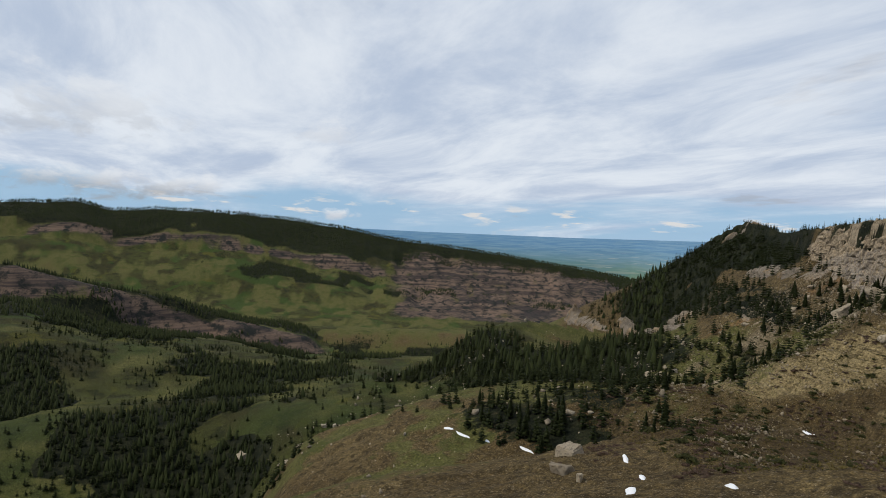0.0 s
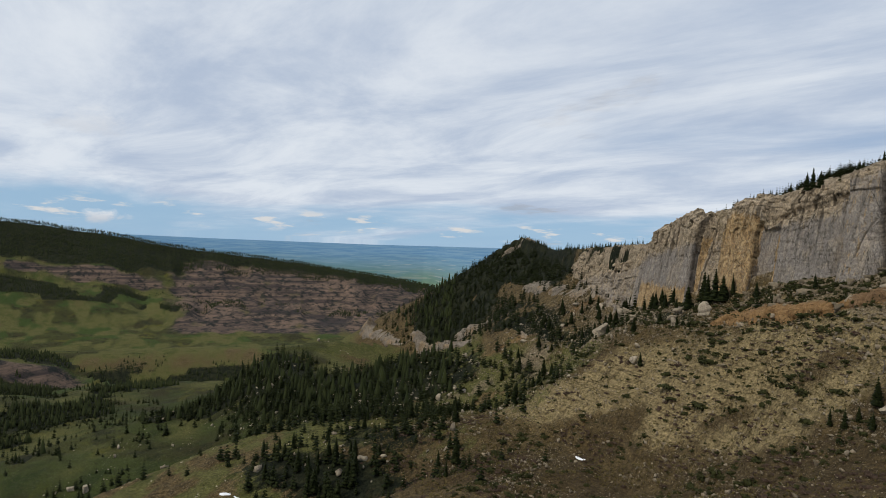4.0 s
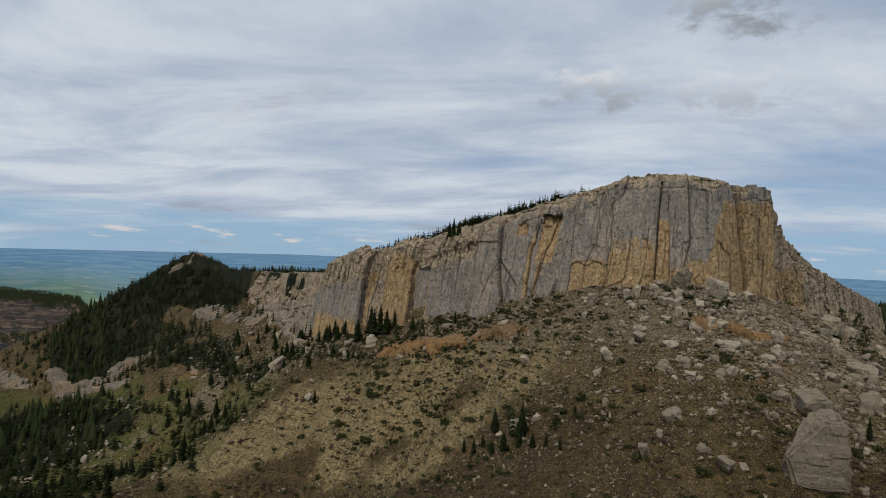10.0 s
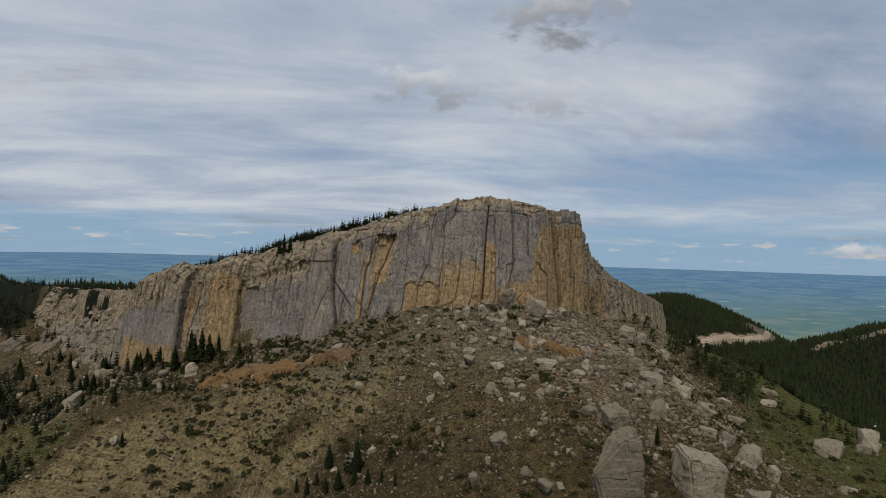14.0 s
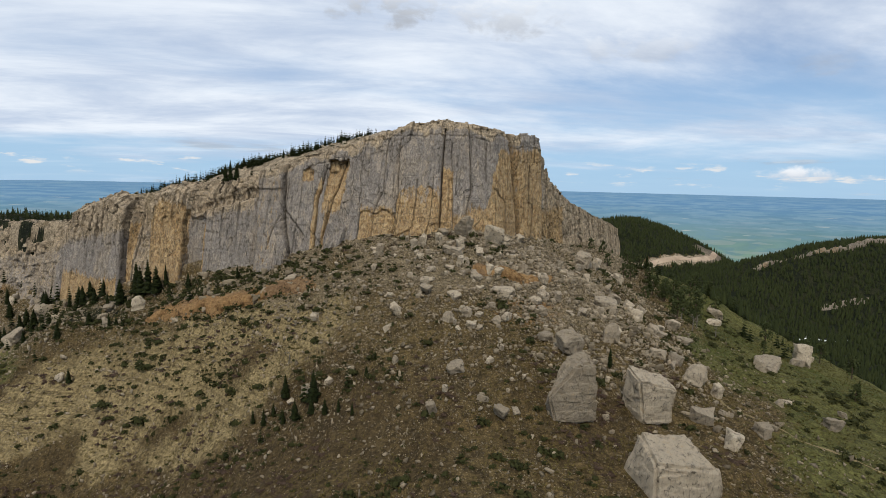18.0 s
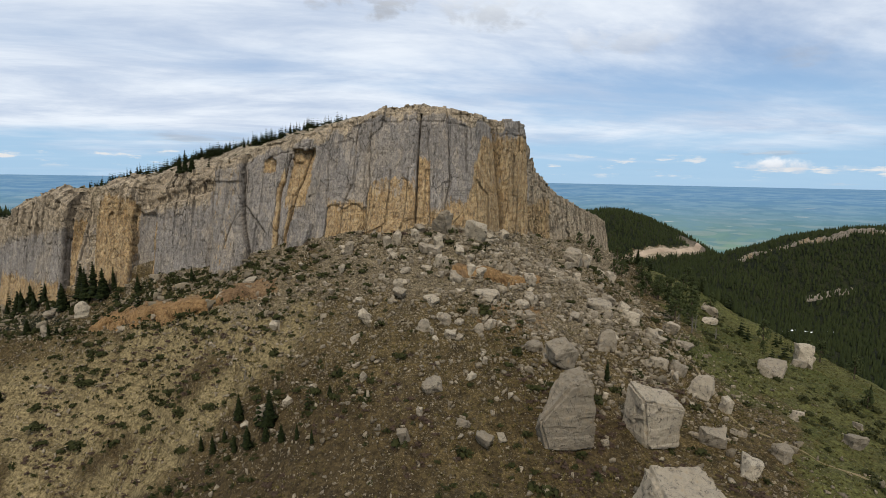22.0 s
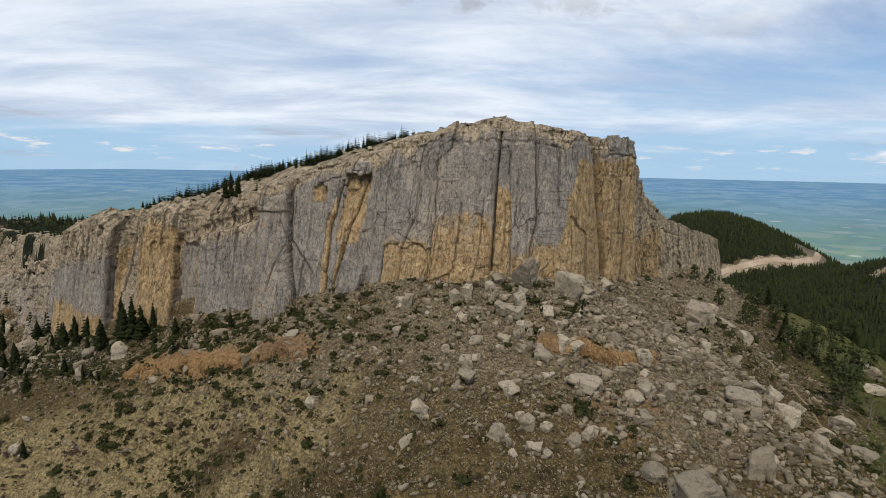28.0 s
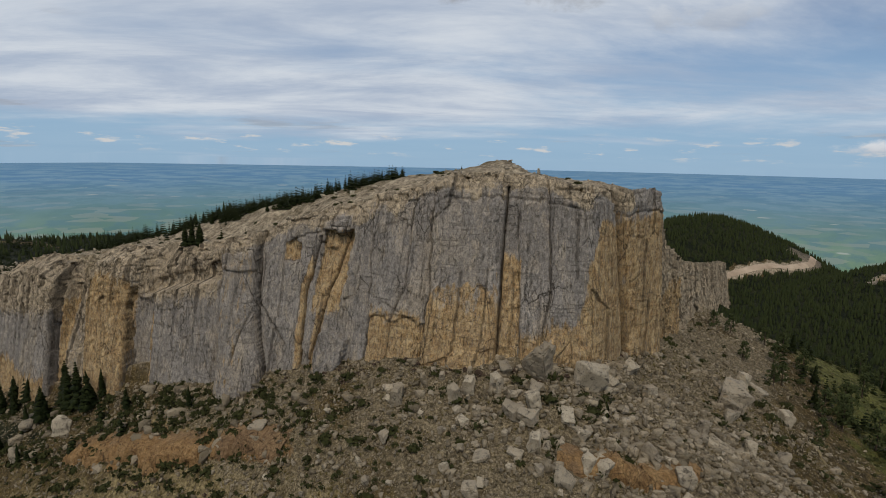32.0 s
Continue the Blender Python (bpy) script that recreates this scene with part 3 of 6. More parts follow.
def land(x, y):
    """Height of the ground."""
    d, along, rim, foot = scarp_at(x, y)
    r, az = np.hypot(x, y), np.degrees(np.arctan2(x, y))
    front = np.maximum(d, 0)
    z = foot - 0.55 * np.minimum(front, 110) - 0.25 * np.clip(front - 110, 0, 900)
    for sx, sy, h, reach in SWELLS + HOLLOWS:
        z = z + h * np.exp(-((x - sx) ** 2 + (y - sy) ** 2) / (2 * reach ** 2))
    # the near hill breaks off to the west
    z = z - 48 * smooth(365, 450, r) * smooth(-62, -72, az) * smooth(1500, 900, r) - 62 * smooth(250, 370, r) * smooth(-82, -93, az) * smooth(1500, 900, r)
    # valley to the west and the range beyond it
    vale = np.interp(r, [0, 500, 900, 1200, 1700, 2700, 3200, 5000], [-200, -230, -312, -348, -450, -540, -560, -560])
    vale = vale + 14 * fbm(x, y, 420, 3, 5) * smooth(500, 1000, r)
    vale = vale + by_bearing(az, UPVALE) * smooth(800, 1700, r)
    w = smooth(480, 850, r) * smooth(-40, -52, az)
    z = z * (1 - w) + np.maximum(vale, z - 400 * smooth(-20, 60, -d - 60)) * w
    # behind the rim the ground swells, then the beds dip gently away
    lean = lean_of(x) * np.clip(rim - foot, 0, 60)
    swell = np.interp(x, [-230, -170, -110, -85, -60, -40, -20, 0, 20, 60, 110], [0, 0, 4, 9, 12, 9, 8, 6.0, 4.5, 1.5, 1])
    back = rim + swell * smooth(lean + 5, lean + 30, -d) * smooth(4, 20, rim - foot) - 0.14 * np.clip(-d - 60, 0, 150) - 0.32 * np.clip(-d - 210, 0, 2000) - 0.5 * np.clip(-d - 14, 0, 300) * smooth(-350, -450, x)
    z = np.where(d > 0, z, foot + (back - foot) * smooth(lean * 0.8 + 1, lean + 9 + 14 * smooth(12, 4, rim - foot), -d))
    # far: range or plain
    edge = by_bearing(az, PLAIN_EDGE)
    plain = edge - 30 - 520 * np.clip(1 - (r - 1950) / 3005, 0, 1) ** 1.6
    crest = by_bearing(az, RANGE)
    q = np.clip(range_way(az, r), 0, 1.35)
    rise = np.interp(q, [0, 0.25, 0.5, 0.60, 0.66, 0.85, 1.0, 1.35], [0, 0.10, 0.30, 0.36, 0.50, 0.80, 1.0, 0.3])
    rim_at = by_bearing(az, [(-180, 0.78), (-106, 0.76), (-98, 0.69), (-90, 0.61), (-80, 0.54), (-70, 0.45), (180, 0.43)])
    rise = np.where(rise < 0.43, rise / 0.43 * rim_at, rim_at + (rise - 0.43) / 0.57 * (1 - rim_at))
    carve = 40 * np.abs(fbm(az * 4, r * 0.012, 10, 3, 8)) * smooth(-80, -72, az) * smooth(0.25, 0.45, q) * smooth(1.0, 0.85, q)
    hills = -560 - carve + (crest + 560) * rise + 22 * fbm(x, y, 520, 4, 9) * smooth(2700, 3200, r) * (1 - smooth(0.85, 1.0, q))
    mount = smooth(-34, -46, az) * smooth(2300, 2800, r)
    far = plain * (1 - mount) + np.where(q < 1.2, hills, -600) * mount
    z = z + (far - z) * smooth(1900, 2700, r) * smooth(-40, -48, az) + (np.maximum(far, -560) - z) * smooth(1500, 2000, r) * smooth(-48, -40, az)
    # wooded hills to the east
    def hill(hx, hy, h, ra, rb, turn):
        c, s = math.cos(radians(turn)), math.sin(radians(turn))
        u, v = (x - hx) * c + (y - hy) * s, -(x - hx) * s + (y - hy) * c
        return h * np.exp(-(u / ra) ** 2 / 2 - (v / rb) ** 2 / 2)
    east = -225 + np.maximum(hill(566, 1264, 160, 175, 150, 0), hill(1010, 1030, 150, 310, 110, 4)) + 8 * fbm(x, y, 150, 3, 21)
    w = smooth(430, 640, r) * smooth(13, 21, az) * smooth(100, 80, az) * (1 - smooth(1500, 1900, r))
    z = z + (east - z) * w
    # a wooded bench ending in a dark crag in the west valley, sinking towards the north
    lift = by_bearing(az, BENCH)
    z = z + lift * smooth(0, 110, r - BENCH_AT - 60 * vnoise(az * 0.35, az * 0, 7)) * smooth(BENCH_AT + 950, BENCH_AT + 250, r)
    # rough ground: gullies down the slope, hummocks, ledges of the harder beds
    gully = np.abs(fbm(along * 1.0, d * 0.28, 15, 3, 31)) * smooth(12, 60, d) * smooth(420, 200, d)
    ledge = np.sin((z + 3 * fbm(x, y, 60, 2, 41)) * 1.35) * smooth(20, 45, d) * smooth(150, 90, d) * smooth(20, -40, x)
    near = smooth(1000, 500, r) * smooth(-8, 6, np.abs(d) - 2)
    return z - (1.5 * gully + 0.75 * ledge - 0.75 * fbm(x, y, 11, 4, 51, 0.55)) * near + 4 * fbm(x, y, 90, 3, 61) * smooth(500, 900, r)


# Woods in plan: x, y, half-lengths, turn in degrees, density.
WOODS = [(-470, 305, 150, 60, 14, 1.0), (-640, 300, 100, 50, 6, 1.0), (-420, 355, 110, 46, -10, 0.9), (-620, 640, 190, 90, -16, 1.0),
         (-440, 570, 150, 50, -38, 1.0), (-600, 570, 170, 60, -24, 0.95), (-400, 470, 220, 45, -24, 0.62), (-245, 150, 70, 22, 22, 0.75),
         (-190, 175, 40, 16, 30, 0.45)]
WOODS += [(-330, 230, 90, 40, 10, 0.30), (-265, 345, 90, 22, -34, 0.55), (-170, 338, 50, 10, -28, 0.6), (-118, 318, 36, 8, -22, 0.4),
          (190, 372, 14, 56, -32, 0.5), (240, 322, 34, 16, 42, 0.35), (-330, 215, 110, 45, 20, 0.8), (-250, 190, 50, 24, 20, 0.6), (-262, 448, 60, 22, -40, 0.9), (-300, 420, 90, 22, -40, 0.55), (-230, 360, 50, 20, -35, 0.6), (265, 420, 50, 50, 0, 0.7), (-290, 510, 70, 45, -38, 1.0), (-325, 405, 110, 36, -32, 0.7), (-430, 330, 120, 40, -6, 0.9)]


# Broken bands of rock across the western slopes: x, y, height.
CRAGS = [[(-885, 606, 10), (-852, 590, 46), (-820, 580, 26), (-770, 568, 22), (-700, 552, 24), (-640, 534, 22), (-590, 519, 26), (-540, 504, 30), (-480, 487, 28), (-436, 474, 8)],
         [(-560, 455, 5), (-500, 430, 11), (-440, 412, 13), (-390, 398, 5)], [(-500, 580, 6), (-440, 537, 13), (-380, 486, 16), (-330, 452, 17), (-285, 428, 10)],
         [(-350, 402, 4), (-326, 390, 8), (-290, 374, 9), (-255, 358, 8), (-220, 344, 8), (-182, 321, 4)]]


def oval(x, y, cx, cy, ra, rb, turn):
    c, s = math.cos(radians(turn)), math.sin(radians(turn))
    u, v = (x - cx) * c + (y - cy) * s, -(x - cx) * s + (y - cy) * c
    return np.exp(-((u / ra) ** 2 + (v / rb) ** 2) ** 1.5)


# the road round the foot of the eastern hill, and the raw bank above its bend
ROADLINE = [(490, 1083), (513, 1087), (561, 1091), (626, 1102), (668, 1122), (705, 1150), (735, 1190)]


def from_road(x, y):
    """Distance from the road, and how much of the raw bank covers the ground."""
    best = np.full(x.shape, 1e9)
    for (ax, ay), (bx, by) in zip(ROADLINE, ROADLINE[1:]):
        t = np.clip(((x - ax) * (bx - ax) + (y - ay) * (by - ay)) / ((bx - ax) ** 2 + (by - ay) ** 2), 0, 1)
        best = np.minimum(best, np.hypot(x - ax - t * (bx - ax), y - ay - t * (by - ay)))
    bank = smooth(32, 22, np.hypot((x - 706) * 0.9, y - 1172) + 5 * vnoise(x / 14, y / 14, 77))
    return best, bank


def woods(x, y, z, d):
    """How densely the ground is wooded, 0 to 1."""
    r, az = np.hypot(x, y), np.degrees(np.arctan2(x, y))
    f = np.zeros(x.shape)
    for cx, cy, ra, rb, turn, much in WOODS:
        f = np.maximum(f, much * oval(x, y, cx, cy, ra, rb, turn))
    patch = 0.6 * fbm(x, y, 45, 3, 71) + 0.6 * fbm(x, y, 12, 2, 72)
    f = f * smooth(-0.75, 0.15, patch + f * 0.7)
    top = smooth(-14, -40, d) * smooth(20, -30, x) * (0.75 + 0.25 * smooth(-100, -180, x)) * smooth(520, 400, r)
    f = np.maximum(f, top * smooth(-0.5, 0.2, patch))
    f = np.maximum(f, 0.85 * smooth(4, -14, d) * smooth(-300, -360, x) * smooth(1100, 900, r) * smooth(-0.9, 0.0, patch))
    f = np.maximum(f, 0.35 * oval(x, y, -28, 207, 30, 9, -28))
    behind = smooth(-60, -110, d) * smooth(1700, 1300, r) * smooth(-60, -40, az)
    f = np.maximum(f, behind)
    f = np.maximum(f, smooth(430, 560, r) * smooth(14, 20, az) * smooth(2000, 1600, r) * 0.97)
    vale = smooth(420, 600, r) * smooth(-58, -68, az) * smooth(2700, 2300, r)
    f = np.maximum(f, vale * smooth(-0.12, 0.22, fbm(x, y, 150, 4, 81)) * 0.95)
    f = np.maximum(f, smooth(1790, 1840, r) * smooth(2350, 2150, r) * smooth(-74, -82, az) * smooth(-0.6, 0.1, fbm(x, y, 120, 3, 83)))
    f = np.maximum(f, 0.8 * smooth(1640, 1690, r) * smooth(1740, 1700, r) * smooth(-74, -82, az))
    q = range_way(az, r)
    up = smooth(0.64, 0.70, q - 0.16 * smooth(-79, -71, az) + 0.05 * fbm(x, y, 300, 3, 91)) * smooth(-42, -48, az)
    low = smooth(0.40, 0.46, q + 0.05 * fbm(x, y, 250, 3, 92)) * smooth(0.60, 0.54, q) * smooth(-95, -86, az) * smooth(-42, -48, az)
    f = np.maximum(f, np.maximum(up * smooth(1.5, 0.5, fbm(x, y, 180, 3, 93)), low * smooth(-0.3, 0.2, fbm(x, y, 160, 3, 94)) * 0.9))
    for line in CRAGS:
        for (ax, ay, ah), (bx, by, bh) in zip(line, line[1:]):
            t = np.clip(((x - ax) * (bx - ax) + (y - ay) * (by - ay)) / ((bx - ax) ** 2 + (by - ay) ** 2), 0, 1)
            px, py = x - ax - t * (bx - ax), y - ay - t * (by - ay)
            before = (by - ay) * px - (bx - ax) * py > 0
            f = f * (1 - 0.75 * smooth(np.where(before, 17, 8), np.where(before, 8, 2), np.hypot(px, py)))
    road, bank = from_road(x, y)
    return np.clip(f * smooth(12, 17, road) * (1 - bank), 0, 1)


def covers(x, y, z):
    """Three sets of ground covers: (grass, wood, scree), (ochre bed, pale soil, snow), (crag, dark litter, far)."""
    d, along, rim, foot = scarp_at(x, y)
    r, az = np.hypot(x, y), np.degrees(np.arctan2(x, y))
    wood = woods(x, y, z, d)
    n1, n2 = fbm(x, y, 28, 3, 101), fbm(x, y, 70, 3, 102)
    grass = smooth(112, 146, x - 0.30 * (y - 180) + 14 * n1) * smooth(60, 100, r) * smooth(0, 10, d) * np.where(r < 520, 0.68, 1.0)
    grass = np.maximum(grass, smooth(-150, -240, x + 25 * n1) * smooth(330, 250, y + 0.35 * x + 25 * n1) * smooth(-1.3, 0.1, n2 + n1) * 0.70)
    grass = np.maximum(grass, smooth(430, 560, r) * smooth(-52, -60, az) * (0.92 + 0.2 * n2))
    q = range_way(az, r)
    hillside = smooth(2300, 2700, r) * smooth(-42, -48, az)
    grass = np.maximum(grass * (1 - hillside), hillside * (0.85 + 0.3 * n2))
    cone = np.exp(-((x - 48) / 62) ** 2 - ((y - 262) / 44) ** 2)
    scree = np.maximum(cone * 1.1, smooth(58, 20, d + 8 * n1) * smooth(-330, -300, x) * smooth(-62, -48, z + 0.25 * (x + 60)) * 0.95) * (d > -4) * (0.85 + 0.4 * n1)
    scree = np.maximum(scree, smooth(6, -6, d) * smooth(-95, -40, d) * smooth(6, 14, rim - foot) * 0.8 * smooth(-340, -300, x))
    scree = np.maximum(scree, oval(x, y, -330, 330, 170, 36, 30) * 0.55 * (0.6 + n1))
    ochre = np.exp(-((z + 57 - 0.245 * (x + 83) + 0.6 * n1) / 2.6) ** 2) * smooth(-116, -108, x) * smooth(-26, -36, x) * (d > 6) * 1.2
    ochre = np.maximum(ochre, np.exp(-((z + 46) / 6) ** 2) * np.exp(-((x - 60) / 22) ** 2) * 0.7 * (d > 12))
    ochre = np.maximum(ochre, oval(x, y, -300, 395, 95, 8, 36) * 0.55)
    pale = oval(x, y, -98, 264, 104, 46, -10) * (0.85 + 0.5 * n1)
    pale = np.maximum(pale, oval(x, y, -190, 262, 50, 22, 15) * 0.8)
    pale = np.maximum(pale, oval(x, y, -235, 345, 70, 22, 30) * 0.7)
    dark = np.maximum(0.65 * smooth(-60, -76, z + 6 * n1) * smooth(-180, -120, x) * smooth(95, 60, x) * smooth(140, 170, y), oval(x, y, -150, 195, 70, 36, 20) * 0.9)
    dark = dark * (1 - 0.8 * np.clip(pale, 0, 1))
    snow = np.zeros(x.shape)
    snow = np.maximum(snow, oval(x, y, -4250, -880, 260, 120, 5) * smooth(-0.1, 0.5, fbm(x, y, 160, 3, 111)) * 2.2)
    rock = hillside * np.maximum(smooth(0.585, 0.61, q) * smooth(0.68, 0.655, q), smooth(-76, -70, az) * smooth(0.12, 0.24, q) * smooth(0.98, 0.86, q + 0.05 * n2) * 0.95) * (0.9 + 0.35 * n2)
    rock = np.maximum(rock, smooth(1690, 1715, r) * smooth(1835, 1800, r) * smooth(-77, -82, az) * (0.9 + 0.3 * n2))
    rock = np.maximum(rock, smooth(0.6, 1.0, oval(x, y, -594, 690, 30, 14, -10)))
    road, bank = from_road(x, y)
    rock = np.maximum(rock, np.maximum(smooth(14, 9, road + 2 * n1), bank) * 1.2)
    rock = np.maximum(rock, smooth(4, -4, d) * smooth(-48, -30, d) * smooth(6, 14, rim - foot) * smooth(-300, -260, x) * (0.85 + 0.35 * n1))
    wood = np.where(rock > 0.55, wood * 0.35, wood)
    far = smooth(1200, 1500, r)
    return (grass, wood, scree), (ochre, pale, snow), (rock, dark, far)


# ---------------------------------------------------------------- building helpers
def mesh_of(name, verts, faces, mat, flat=True):
    """A mesh from arrays; faces all of one size."""
    verts, faces = np.asarray(verts, dtype=np.float32), np.asarray(faces, dtype=np.int32)
    me = bpy.data.meshes.new(name)
    me.vertices.add(len(verts))
    me.vertices.foreach_set("co", np.ascontiguousarray(verts).ravel())
    me.loops.add(faces.size)
    me.loops.foreach_set("vertex_index", np.ascontiguousarray(faces).ravel())
    me.polygons.add(len(faces))
    me.polygons.foreach_set("loop_start", np.arange(0, faces.size, faces.shape[1], dtype=np.int32))
    me.update(calc_edges=True)
    me.materials.append(mat)
    if not flat:
        me.polygons.foreach_set("use_smooth", np.ones(len(faces), dtype=bool))
    return me


def grid_faces(rows, cols, closed=False):
    idx = np.arange(rows * cols).reshape(rows, cols)
    if closed:
        idx = np.concatenate([idx, idx[:, :1]], axis=1)
    return np.stack([idx[:-1, :-1], idx[:-1, 1:], idx[1:, 1:], idx[1:, :-1]], -1).reshape(-1, 4)


def paint(me, name, r, g, b):
    a = me.color_attributes.new(name, "FLOAT_COLOR", "POINT")
    col = np.stack([np.clip(r, 0, 1), np.clip(g, 0, 1), np.clip(b, 0, 1), np.ones_like(r)], -1)
    a.data.foreach_set("color", col.astype(np.float32).ravel())


def part(name, me, parent, label=""):
    ob = new(name, me)
    ob.parent = parent
    if label:
        tagged(ob, label)
    return ob


def land1(x, y):
    return float(land(np.array([float(x)]), np.array([float(y)]))[0])


# ---------------------------------------------------------------- ground
# one round sheet out to the horizon, fine where the slopes are near
bearings = np.concatenate([np.arange(-110, 50, 0.17), np.arange(50, 250, 2.0)])
reaches = [1.0]
while reaches[-1] < 4960:
    r0 = reaches[-1]
    reaches.append(r0 + (8 if r0 < 60 else 1.7 if r0 < 430 else max(1.9, (r0 - 400) * 0.022)))
reaches = np.array(reaches[:-1] + [4960.0])
ba, re = np.meshgrid(np.radians(bearings), reaches)
gx, gy = (re * np.sin(ba)).ravel(), (re * np.cos(ba)).ravel()
gz = land(gx, gy)
me = mesh_of("ground", np.stack([gx, gy, gz], -1), grid_faces(len(reaches), len(bearings), True), mat_ground, False)
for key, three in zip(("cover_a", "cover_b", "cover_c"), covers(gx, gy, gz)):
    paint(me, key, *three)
ground = tagged(new("ground", me), "dry stony hillside falling into a green valley", "ground", kind="structure")

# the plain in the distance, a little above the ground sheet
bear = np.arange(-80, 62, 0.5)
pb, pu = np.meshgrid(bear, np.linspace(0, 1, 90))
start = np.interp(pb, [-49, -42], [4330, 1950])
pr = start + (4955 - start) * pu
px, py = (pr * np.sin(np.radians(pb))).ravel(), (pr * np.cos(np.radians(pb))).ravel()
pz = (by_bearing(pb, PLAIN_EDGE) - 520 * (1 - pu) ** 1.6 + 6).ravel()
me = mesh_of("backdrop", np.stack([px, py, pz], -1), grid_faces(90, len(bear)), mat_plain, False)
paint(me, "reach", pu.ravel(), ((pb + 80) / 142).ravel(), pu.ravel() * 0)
tagged(new("backdrop", me), "green farming plain with blue distance haze painted in", "plain", kind="structure")


# ---------------------------------------------------------------- cliffs
def groove(x, at, wide):
    return np.exp(-np.abs((x - at) / wide) ** 1.5)


def cliff_line(path, step):
    """Evenly spaced, smoothed points along a plan line, with the outward way at each."""
    path = np.array(path, float)
    run = np.concatenate([[0], np.cumsum(np.hypot(*np.diff(path[:, :2], axis=0).T))])
    s = np.arange(0, run[-1], step)
    line = np.stack([np.interp(s, run, path[:, k]) for k in range(path.shape[1])], -1)
    n = int(8 / step)
    kern = np.exp(-(np.arange(-n, n + 1) * step / 2.6) ** 2 / 2)
    kern /= kern.sum()
    line = np.stack([np.convolve(np.pad(line[:, k], n, mode="edge"), kern, "valid") for k in range(line.shape[1])], -1)
    tan = np.gradient(line[:, :2], axis=0)
    tan /= np.linalg.norm(tan, axis=1, keepdims=True)
    return s, line, np.stack([tan[:, 1], -tan[:, 0]], -1)


def blocks(s, z, wide, tall, seed):
    """Stepped offsets of jointed rock, 0..1, with slightly crooked joints."""
    zz = z + 0.25 * wide * vnoise(s / wide, z / tall, seed + 3)
    row = np.floor(zz / tall + 0.35 * vnoise(s / (3 * wide), z * 0, seed + 1))
    col = np.floor(s / wide + 0.45 * vnoise(z / (2.5 * tall), row * 7.7, seed + 2) + hash2(row.astype(np.int64), row.astype(np.int64) * 3, seed) * 1.0)
    return hash2(col.astype(np.int64), row.astype(np.int64), seed + 5)


# Open joints of the main face, left to right: (height, x) down the joint, depth, half-width, height where it dies out.
JOINTS = [(((-20, -226), (-75, -229)), 2.0, 0.6, 0), (((-14, -201), (-75, -203)), 4.0, 1.6, 0), (((-22, -181), (-40, -182), (-58, -178), (-75, -176)), 1.1, 0.35, -20),
          (((2, -149.5), (-40, -151), (-70, -149)), 2.0, 0.6, 10), (((2, -133), (-30, -134), (-62, -131.5)), 1.6, 0.5, 10), (((4, -110), (-22, -113), (-58, -111.5)), 1.6, 0.5, -14),
          (((4, -101), (-18, -101.5), (-50, -98)), 1.0, 0.4, -16), (((10, -67.6), (-32, -66.8)), 1.6, 0.4, 12), (((10, -54.2), (-10, -52.9), (-23, -50.5), (-32, -48)), 2.2, 0.45, 14),
          (((11, -31.9), (-5, -34.8), (-26, -35.0)), 1.8, 0.4, 13), (((16, -22.6), (7, -24.3), (-5, -27.5), (-15, -29.3), (-26, -30.1)), 1.5, 0.35, 20), (((24, -14.5), (-8, -13.1), (-19, -12.8)), 1.0, 0.35, 26),
          (((28, -1.5), (0, -1.8), (-12, -6.0)), 0.7, 0.3, 29), (((25, 4.5), (-2, 5.7), (-17, 5.1)), 1.4, 0.35, 27), (((31, 27.4), (10, 26.8), (-13, 26.7)), 2.6, 0.45, 31), (((20, 31.2), (-13, 32.9)), 0.5, 0.3, 24),
          (((30, 41.6), (3, 41.8), (-12, 38.9)), 0.9, 0.35, 31), (((26, 62.6), (-15, 67.2)), 5.0, 0.9, 40), (((24, 82.9), (-17, 84.7)), 2.6, 0.6, 24), (((10, 96), (-20, 98)), 2.4, 0.5, 14)]
# how far each panel between them stands proud, and how it bulges
PROUD = [(0.0, 0.0), (1.5, 2.5), (2.2, 3.4), (3.6, 2.4), (0.0, 0.0), (2.4, 2.6), (0.0, 0.0), (0.5, 0.9), (1.2, 4.8), (0.7, 0.6), (-0.3, 0.7), (-0.6, 0.5), (0.3, 0.5), (0.2, 0.4), (0.7, 1.0), (-0.5, 0.4), (0.0, 0.6), (0.6, 1.8), (0.8, 4.6), (-0.6, 0.8), (-0.4, 0.8)]


